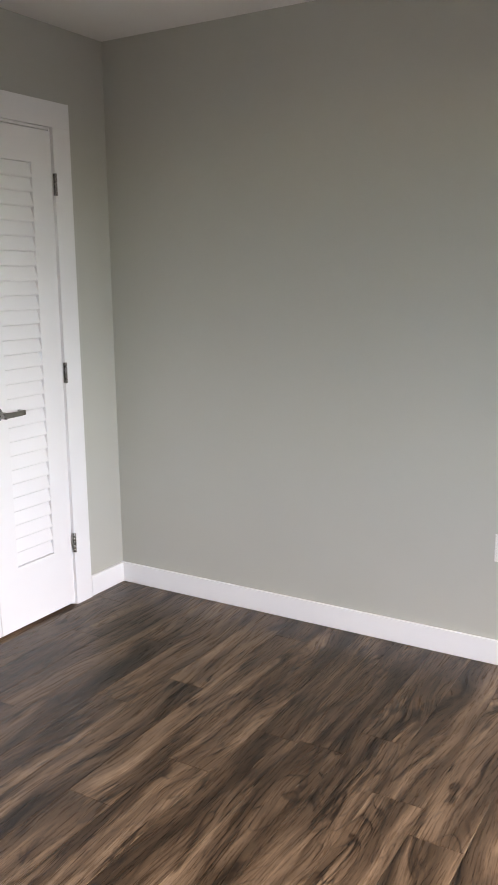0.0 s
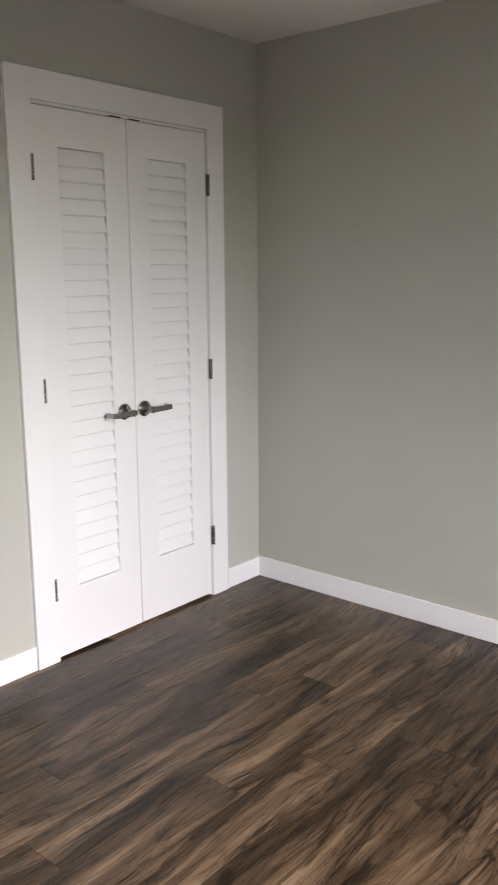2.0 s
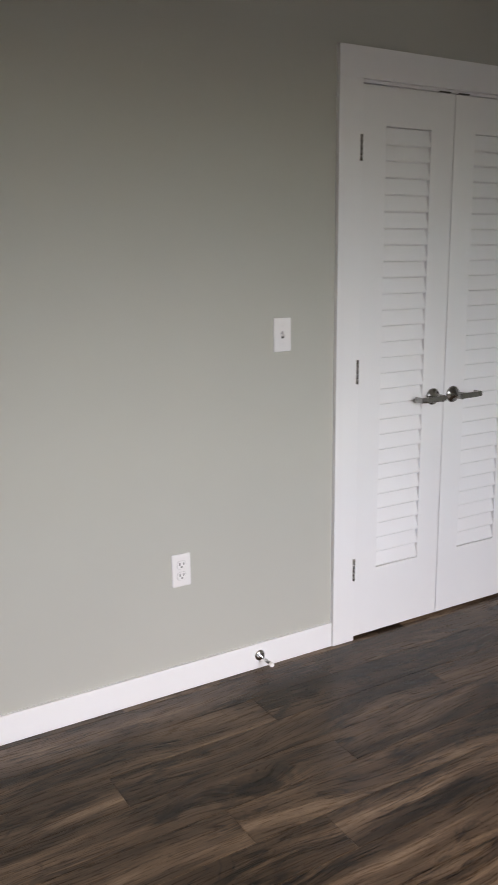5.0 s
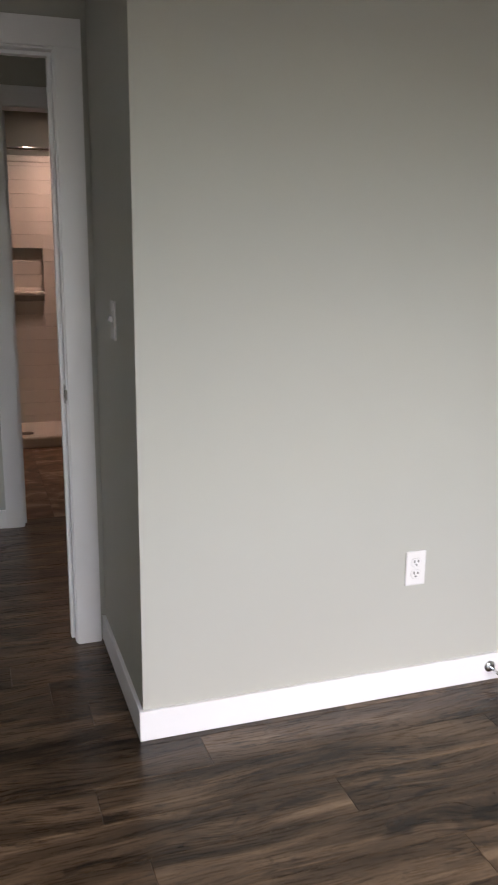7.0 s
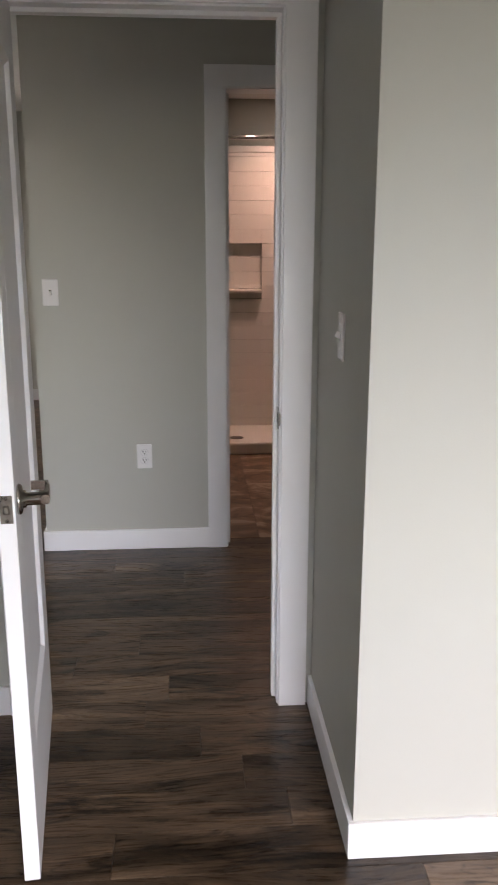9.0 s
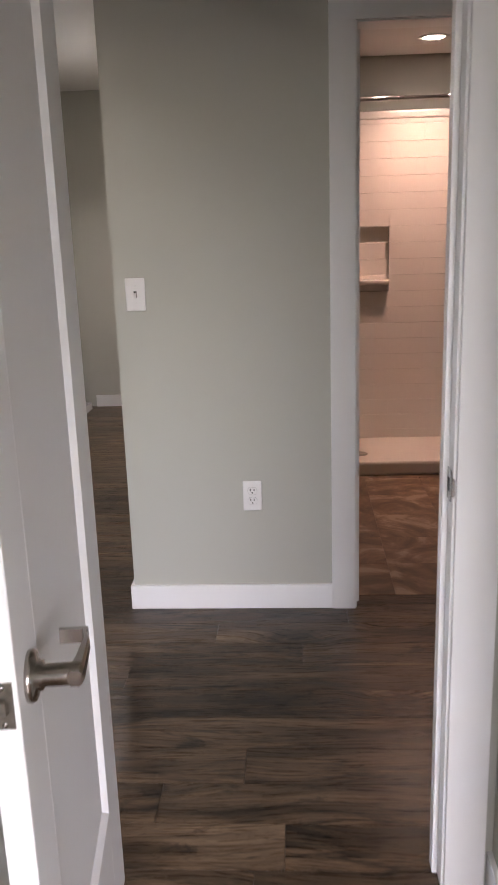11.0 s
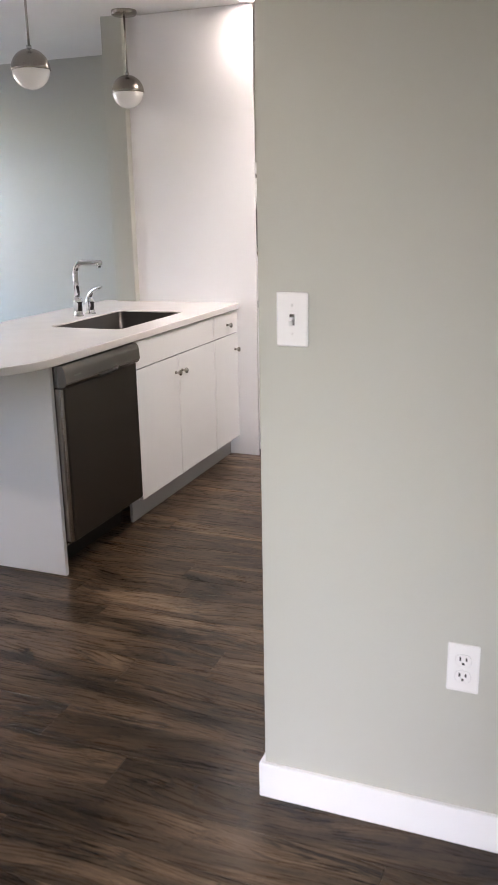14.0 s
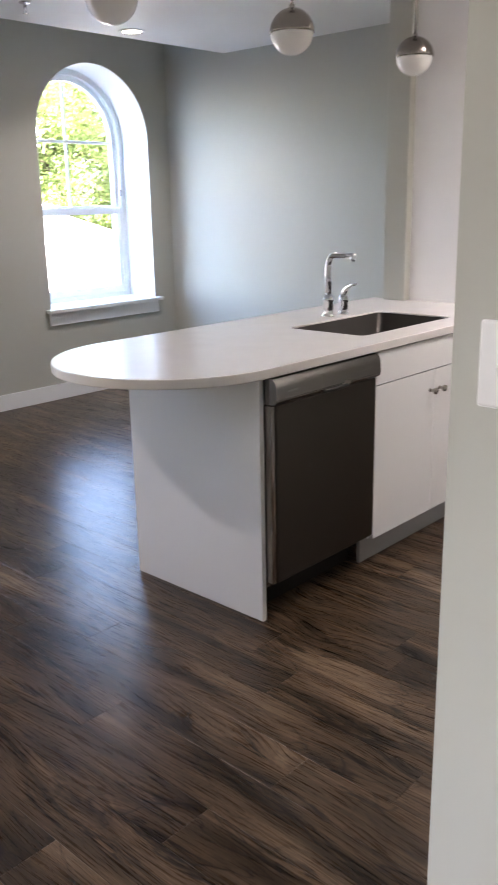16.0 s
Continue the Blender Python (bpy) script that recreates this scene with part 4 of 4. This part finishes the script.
# ---- pendants and downlights ----
def pendant(y):
    p = thing("pendant_lamp", "brushed nickel globe pendant lamp with a white glass lower half", "pendant lamp", (-2.785, y, H), group="pendants over the peninsula")
    R = 0.088
    zc = -(H - 2.043)
    part("canopy", lathe_bm([(0, -0.026), (0.010, -0.026), (0.062, -0.023), (0.068, -0.017), (0.068, 0)]), SHELL, p)
    part("stem", tube_bm([(0, 0, -0.02), (0, 0, zc + R)], 0.0055, 12), NICKEL, p)
    part("cap", lathe_bm([(0.0, zc + R + 0.012), (0.011, zc + R + 0.012), (0.012, zc + R - 0.004)]), NICKEL, p)
    part("upper_shell", lathe_bm([(R * math.sin(radians(a)), zc + R * math.cos(radians(a))) for a in range(3, 91, 6)] + [(R, zc - 0.003), (R - 0.002, zc - 0.003)], sides=40), SHELL, p)
    part("glass_shade", lathe_bm([((R - 0.004) * math.sin(radians(a)), zc + (R - 0.004) * math.cos(radians(a))) for a in range(88, 181, 6)], sides=40), OPAL, p, "white opal glass half globe")
    return p


for y in (2.985, 3.881, 4.775):
    pendant(y)


def downlight(x, y, z, energy, cone=130, color=WARM):
    d = thing("downlight", "round white recessed downlight, lit", "downlight", (x, y, z), group="recessed downlights")
    part("trim_ring", lathe_bm([(0.058, -0.002), (0.060, -0.006), (0.082, -0.005), (0.085, -0.0015), (0.085, 0.0)], sides=36), CEIL, d)
    part("lens", lathe_bm([(0, -0.0035), (0.059, -0.0035), (0.059, -0.001)], sides=36), GLOW, d, "glowing lens")
    lamp("downlight_beam", "AREA", look((x, y, z - 0.012), (x, y - 0.0001, 0)), energy, color, shape="DISK", size=0.11, spread=cone)
    return d


for spot in DOWNLIGHTS:
    downlight(*spot)


def sprinkler(x, y):
    s = thing("fire_sprinkler", "small chrome fire sprinkler head on the ceiling", "sprinkler", (x, y, H))
    part("escutcheon", lathe_bm([(0.012, -0.008), (0.020, -0.007), (0.030, -0.003), (0.031, 0)]), CHROME, s)
    part("body", tube_bm([(0, 0, 0), (0, 0, -0.022)], 0.009), CHROME, s)
    for k in (-1, 1):
        part("frame_arm", tube_bm([(0.007 * k, 0, -0.02), (0.013 * k, 0, -0.034), (0.003 * k, 0, -0.052)], 0.0025, 8), CHROME, s)
    part("deflector", lathe_bm([(0, -0.056), (0.014, -0.055), (0.014, -0.052), (0, -0.052)], sides=16), CHROME, s)


sprinkler(-1.94, 4.02)
sprinkler(-4.67, 3.935)


# ---- laundry ----
tray = thing("drip_tray", "white plastic drip tray under the washing machine", "drip tray", (0, 0, 0))
tx0, tx1, ty0, ty1 = -2.84, -2.080, 5.020, 5.80
part("tray_floor", box_bm((tx0, ty0, 0.001), (tx1, ty1, 0.008)), ENAMEL, tray)
for lo, hi in (((tx0, ty0, 0.001), (tx1, ty0 + 0.02, 0.055)), ((tx0, ty1 - 0.02, 0.001), (tx1, ty1, 0.055)), ((tx1 - 0.02, ty0, 0.001), (tx1, ty1, 0.055)), ((tx0, ty0, 0.001), (tx0 + 0.02, ty1, 0.055))):
    part("rim", box_bm(lo, hi, 0.006, segments=2), ENAMEL, tray)


def laundry_machine(name, y0, y1, z0, z1, xf, label, category):
    m = thing(name, label, category, ((xf - 0.33), (y0 + y1) / 2, z0))
    w, h = (y1 - y0) / 2, z1 - z0
    part("cabinet_body", box_bm((-0.33, -w, 0.02), (0.318, w, h), 0.012, segments=2), ENAMEL, m)
    for sx in (-0.28, 0.28):
        for sy in (-w + 0.05, w - 0.05):
            part("foot", lathe_bm([(0.02, 0), (0.02, 0.02)], Matrix.Translation((sx, sy, 0)), 12), BLACK, m)
    part("front_panel", box_bm((0.312, -w + 0.004, 0.10), (0.33, w - 0.004, h - 0.115), 0.006, segments=2), ENAMEL, m)
    ctl = part("control_panel", box_bm((0.312, -w + 0.004, h - 0.112), (0.336, w - 0.004, h - 0.004), 0.006, segments=2), ENAMEL, m)
    part("display", box_bm((0.3345, w * 0.30, h - 0.092), (0.338, w * 0.86, h - 0.024), 0.002), BLACK, ctl, "black control display")
    part("dial", lathe_bm([(0.030, 0), (0.029, 0.014), (0.024, 0.018), (0, 0.018)], Matrix.Translation((0.335, w * 0.02, h - 0.058)) @ pose(0, 0, 0, 0, 90, 0), 24), CHROME, ctl, "chrome programme dial")
    part("dispenser_drawer", box_bm((0.3345, -w * 0.93, h - 0.10), (0.339, -w * 0.35, h - 0.018), 0.003), ENAMEL, ctl)
    part("drawer_grip", box_bm((0.338, -w * 0.84, h - 0.088), (0.341, -w * 0.45, h - 0.066), 0.002), SLATE2, ctl)
    zc, R = h / 2 + 0.040, 0.250
    turn = pose(0, 0, 0, 0, 90, 0)
    door = part("door", lathe_bm([(R, 0), (R, 0.022), (R - 0.012, 0.040), (R - 0.030, 0.047), (R - 0.036, 0.044)], Matrix.Translation((0.328, 0, zc)) @ turn, 48), SMOKE, m, "round black door")
    part("trim_ring", lathe_bm([(R + 0.007, 0), (R + 0.006, 0.008), (R + 0.001, 0.012)], Matrix.Translation((0.328, 0, zc)) @ turn, 48), CHROME, door, "thin chrome trim ring")
    part("door_glass", lathe_bm([(R - 0.013, 0.036), (R - 0.03, 0.050), (R - 0.09, 0.062), (0, 0.070)], Matrix.Translation((0.328, 0, zc)) @ turn, 48), SMOKE, door, "smoked black round door glass")
    part("door_grip", tube_bm([(0.372, -(R - 0.02) * math.cos(radians(a)), zc + (R - 0.02) * math.sin(radians(a))) for a in range(-32, 33, 8)], 0.010, 10), BLACK, door, "curved black door grip")
    part("kick_panel", box_bm((0.312, -w + 0.004, 0.022), (0.328, w - 0.004, 0.096), 0.004), ENAMEL, m)
    return m


laundry_machine("washing_machine", 5.040, 5.650, 0.009, 0.858, -2.125, "white front-loading washing machine with a black round door", "washing machine")
laundry_machine("tumble_dryer", 5.040, 5.650, 0.862, 1.676, -2.185, "white tumble dryer with a black round door stacked on the washer", "dryer")

# ---- bathroom ----
BY = 4.62
surround = thing("shower_surround", "white acrylic shower surround moulded like subway tile with a corner shelf", "shower", (0, 0, 0))
SZ0, SZ1, SXL, SXR = 0.044, 2.06, -0.86, 1.48
NX1, NZ0, NZ1 = 0.188, 1.068, 1.386
part("backing", boxes_bm([((SXL, BY - 0.012, SZ0), (SXR, BY - 0.001, SZ1))]), ACRYL, surround)
part("top_rim", box_bm((SXL, BY - 0.105, SZ1 - 0.05), (SXR, BY - 0.001, SZ1), 0.012, segments=3), ACRYL, surround)
part("shelf", box_bm((-0.25, BY - 0.155, NZ0 - 0.032), (NX1 + 0.004, BY - 0.06, NZ0), 0.013, segments=3), ACRYL, surround, "moulded soap shelf")
course, tw = 0.0991, 0.42
SMZ = 0.1015
part("lower_panel", box_bm((SXL, BY - 0.10, SZ0), (SXR, BY - 0.012, SMZ), 0.002), ACRYL, surround, "smooth lower wall of the surround")
tile_meshes = {}
row = 0
z = SMZ
while z < SZ1 - 0.055:
    x = SXL - (tw / 2 if row % 2 else 0)
    while x < SXR:
        a, b = max(x, SXL), min(x + tw, SXR)
        x += tw
        z2 = min(z + course, SZ1 - 0.05)
        deep = 0.0
        if a < NX1 and b > -0.25 and z2 > NZ0 and z < NZ1:
            deep = 0.035
            if b > NX1:
                key = (round(b - NX1, 3), round(z2 - z, 3))
                if key not in tile_meshes:
                    tile_meshes[key] = mesh_of("tile", box_bm((0.0001, 0, 0.0004), (key[0] - 0.0001, 0.088, key[1] - 0.0004), 0.0011), ACRYL)
                piece("tile", tile_meshes[key], surround, pose(NX1, BY - 0.10, z))
                b = NX1
        if b - a > 0.03:
            key = (round(b - a, 3), round(z2 - z, 3), deep)
            if key not in tile_meshes:
                tile_meshes[key] = mesh_of("tile", box_bm((0.0001, deep, 0.0004), (key[0] - 0.0001, 0.088, key[1] - 0.0004), 0.0011), ACRYL)
            piece("tile", tile_meshes[key], surround, pose(a, BY - 0.10, z))
    z += course
    row += 1
pan = thing("shower_pan", "low white acrylic shower pan with a raised threshold", "shower pan", (0, 0, 0))
part("pan_floor", box_bm((SXL, 3.86, 0.0), (SXR, BY - 0.10, 0.045), 0.004), ACRYL, pan)
part("threshold", box_bm((SXL, 3.80, 0.0), (SXR, 3.88, 0.085), 0.018, segments=3), ACRYL, pan)
part("drain", lathe_bm([(0, 0.003), (0.045, 0.003), (0.05, 0.0)], Matrix.Translation((-0.02, 4.12, 0.045)), 24), PEWTER, pan, "dark round drain")
rod = thing("shower_rod", "chrome shower curtain rod above the pan", "curtain rod", (0, 0, 0))
part("rod", tube_bm([(-0.91, 3.90, 2.045), (0.16, 3.90, 2.045)], 0.0125), CHROME, rod)
part("inner_rod", tube_bm([(0.15, 3.90, 2.045), (1.5, 3.90, 2.045)], 0.0105), CHROME, rod)
part("flange", lathe_bm([(0.028, 0), (0.028, 0.008), (0.014, 0.02)], Matrix.Translation((-0.919, 3.90, 2.045)) @ pose(0, 0, 0, 0, 90, 0)), CHROME, rod)
bath_floor = thing("floor_bath", "brown stone-look tiled bathroom floor", "floor", kind="structure")
tile_me = {}
for i in range(-3, 5):
    for j in range(0, 6):
        a, b = max(i * 0.31 - 0.02, -0.92), min(i * 0.31 + 0.29, 1.5)
        c, d2 = max(2.205 + j * 0.31, 2.205), min(2.205 + (j + 1) * 0.31, 3.82)
        if b - a < 0.03 or d2 - c < 0.03:
            continue
        key = (round(b - a, 3), round(d2 - c, 3))
        if key not in tile_me:
            tile_me[key] = mesh_of("tile", box_bm((0.0006, 0.0006, -0.01), (key[0] - 0.0006, key[1] - 0.0006, 0.001), 0.001), TILE)
        piece("tile", tile_me[key], bath_floor, pose(a, c, 0))

# ---- outdoors ----
ground = struct("ground", box_bm((-400, -400, -3.4), (400, 400, -3.2)), GRASS, "grey asphalt ground reaching the horizon", "ground")


def house():
    h = thing("white_house", "white sided house with a pale low gable roof", "house", (-17.0, 12.6, -3.2))
    bm = bmesh.new()
    # gable towards +x, ridge along x
    prof = [(-6.5, 0), (6.5, 0), (6.5, 2.45), (-0.6, 4.5), (-6.5, 2.9)]
    a = [bm.verts.new((0, y, z)) for y, z in prof]
    b = [bm.verts.new((-9, y, z)) for y, z in prof]
    bm.faces.new(a)
    bm.faces.new(list(reversed(b)))
    for k in range(5):
        j = (k + 1) % 5
        bm.faces.new((a[k], b[k], b[j], a[j]))
    part("wall", bm, SIDING, h)
    for y0, z0, y1, z1 in ((-0.6, 4.5, 6.9, 2.33), (-6.9, 2.79, -0.6, 4.5)):
        bm = bmesh.new()
        lo = [bm.verts.new(c) for c in ((0.35, y0, z0), (0.35, y1, z1), (-9.3, y1, z1), (-9.3, y0, z0))]
        hi = [bm.verts.new((v.co.x, v.co.y, v.co.z + 0.14)) for v in lo]
        bm.faces.new(lo)
        bm.faces.new(list(reversed(hi)))
        for k in range(4):
            bm.faces.new((lo[k], lo[(k + 1) % 4], hi[(k + 1) % 4], hi[k]))
        part("roof", bm, SHINGLE, h)
    me = mesh_of("siding_board", box_bm((0.0, -6.48, 0.0), (0.018, 6.48, 0.19), 0.003), SIDING)
    for k in range(11):
        piece("siding_board", me, h, pose(0.001, 0, 0.05 + k * 0.2, 0, 2, 0))
    wv = part("gable_vent", box_bm((0.0, 0.74, 3.62), (0.05, 0.84, 3.90), 0.01), TOE, h, "narrow grey gable vent")
    return h


house()


def tree(x, y, height, spread, seed, label):
    rg = random.Random(seed)
    t = thing("tree", label, "tree", (x, y, -3.2), group="trees behind the house")
    bm = tube_bm([(0, 0, -0.1), (0.08, 0.05, height * 0.25), (-0.05, 0.1, height * 0.5), (0.05, 0, height * 0.85)], [0.26, 0.2, 0.14, 0.04], 10)
    tips = []
    for k in range(34):
        z = height * rg.uniform(0.20, 0.85)
        ang = rg.uniform(0, 2 * math.pi)
        reach = spread * rg.uniform(0.5, 1.0) * (1.12 - 0.75 * abs(z / height - 0.5))
        tip = Vector((math.cos(ang) * reach, math.sin(ang) * reach, z + reach * rg.uniform(0.1, 0.5)))
        mid = Vector((0, 0, z)).lerp(tip, 0.5) + Vector((0, 0, 0.15))
        tube_bm([(0, 0, z), mid, tip], [0.07, 0.045, 0.015], 6, bm)
        tips += [tip, mid, tip.lerp(mid, 0.5)]
    part("trunk", bm, BARK, t)
    verts, faces = [], []
    for c in tips:
        size = spread * rg.uniform(0.16, 0.32)
        for _ in range(420):
            v = Vector((rg.gauss(0, 1), rg.gauss(0, 1), rg.gauss(0, 0.75))) * size * 0.62 + c
            s = rg.uniform(0.055, 0.12)
            u = Vector((rg.uniform(-1, 1), rg.uniform(-1, 1), rg.uniform(-1, 1))).normalized() * s
            w = u.orthogonal().normalized() * s * 0.45
            i = len(verts)
            verts += [v - u, v + w + Vector((0, 0, 0.02)), v + u, v - w + Vector((0, 0, 0.02))]
            faces.append((i, i + 1, i + 2, i + 3))
    me = bpy.data.meshes.new("crown")
    me.from_pydata(verts, [], faces)
    me.materials.append(LEAF)
    ob = new("crown", me)
    ob.parent = t
    return t


for k, (x, y, h, s) in enumerate(((-27, 16.5, 10.5, 3.2), (-30, 21, 12.0, 3.6), (-26.5, 24.5, 10.5, 3.2), (-31, 28.5, 12.5, 3.6), (-28.5, 12.5, 11.5, 3.2), (-33, 18, 12.5, 3.6))):
    tree(x, y, h, s, 11 + k, "leafy green deciduous tree in bright light")

# ---- floor planks, last ----
PW, PL, Y0 = 0.153, 1.22, -0.482
JOINT = {0: 0.48, 1: 1.06, -1: 1.145, -2: 0.695, -3: 0.91, -4: 1.435, -5: 1.71, -7: 2.0, -8: 2.14, -9: 1.864, 3: -0.56, 4: -0.115, 6: -0.341, 16: -1.44, 18: -2.238, 19: -1.662, 20: -2.623, 21: -3.17}
rng = random.Random(7)
floor = thing("floor", "dark walnut plank floor with a satin finish", "floor", kind="structure")
plank_meshes = {}


def plank_bm(length, width):
    """A plank with eased upper edges, its upper face at z = 0, from the origin."""
    g, e, d = 0.0003, 0.0013, 0.0009
    bm = bmesh.new()
    top = [bm.verts.new(c) for c in ((g + e, g + e, 0), (length - g - e, g + e, 0), (length - g - e, width - g - e, 0), (g + e, width - g - e, 0))]
    mid = [bm.verts.new(c) for c in ((g, g, -d), (length - g, g, -d), (length - g, width - g, -d), (g, width - g, -d))]
    low = [bm.verts.new((v.co.x, v.co.y, -0.008)) for v in mid]
    bm.faces.new(top)
    for a, b in ((top, mid), (mid, low)):
        for k in range(4):
            bm.faces.new((a[k], b[k], b[(k + 1) % 4], a[(k + 1) % 4]))
    return bm


rest = bmesh.new()
for k in range(-22, 42):
    y = Y0 + k * PW
    x0, x1 = (XL - 0.02, XR + 0.02) if y < 0.62 else (WX, 2.0) if y < 2.1 else (WX, HX + 0.1)
    if 2.1 < y < 2.2:
        x1 = 1.4
    start = JOINT.get(k, rng.uniform(0, PL))
    x = start - PL * math.ceil((start - x0) / PL)
    while x < x1:
        a, b = max(x, x0), min(x + PL, x1)
        x += PL
        if b - a < 0.02:
            continue
        w = PW
        if 2.1 < y < 2.2 and a > HX - 0.3:
            w = 2.205 - y
        cx = (a + b) / 2
        near = (y < 0.75 and y > -2.6) or (0.6 < y < 4.9 and cx > -4.6)
        if near:
            key = (round(b - a, 3), round(w, 3))
            if key not in plank_meshes:
                plank_meshes[key] = mesh_of("plank", plank_bm(*key), FLOOR)
            piece("plank", plank_meshes[key], floor, pose(a, y, 0))
        else:
            one = plank_bm(b - a, w)
            bmesh.ops.translate(one, verts=one.verts, vec=(a, y, 0))
            me = bpy.data.meshes.new("tmp")
            one.to_mesh(me)
            one.free()
            rest.from_mesh(me)
            bpy.data.meshes.remove(me)
far_planks = part("far_planks", rest, FLOOR, floor)
far_planks["kind"] = "stuff"
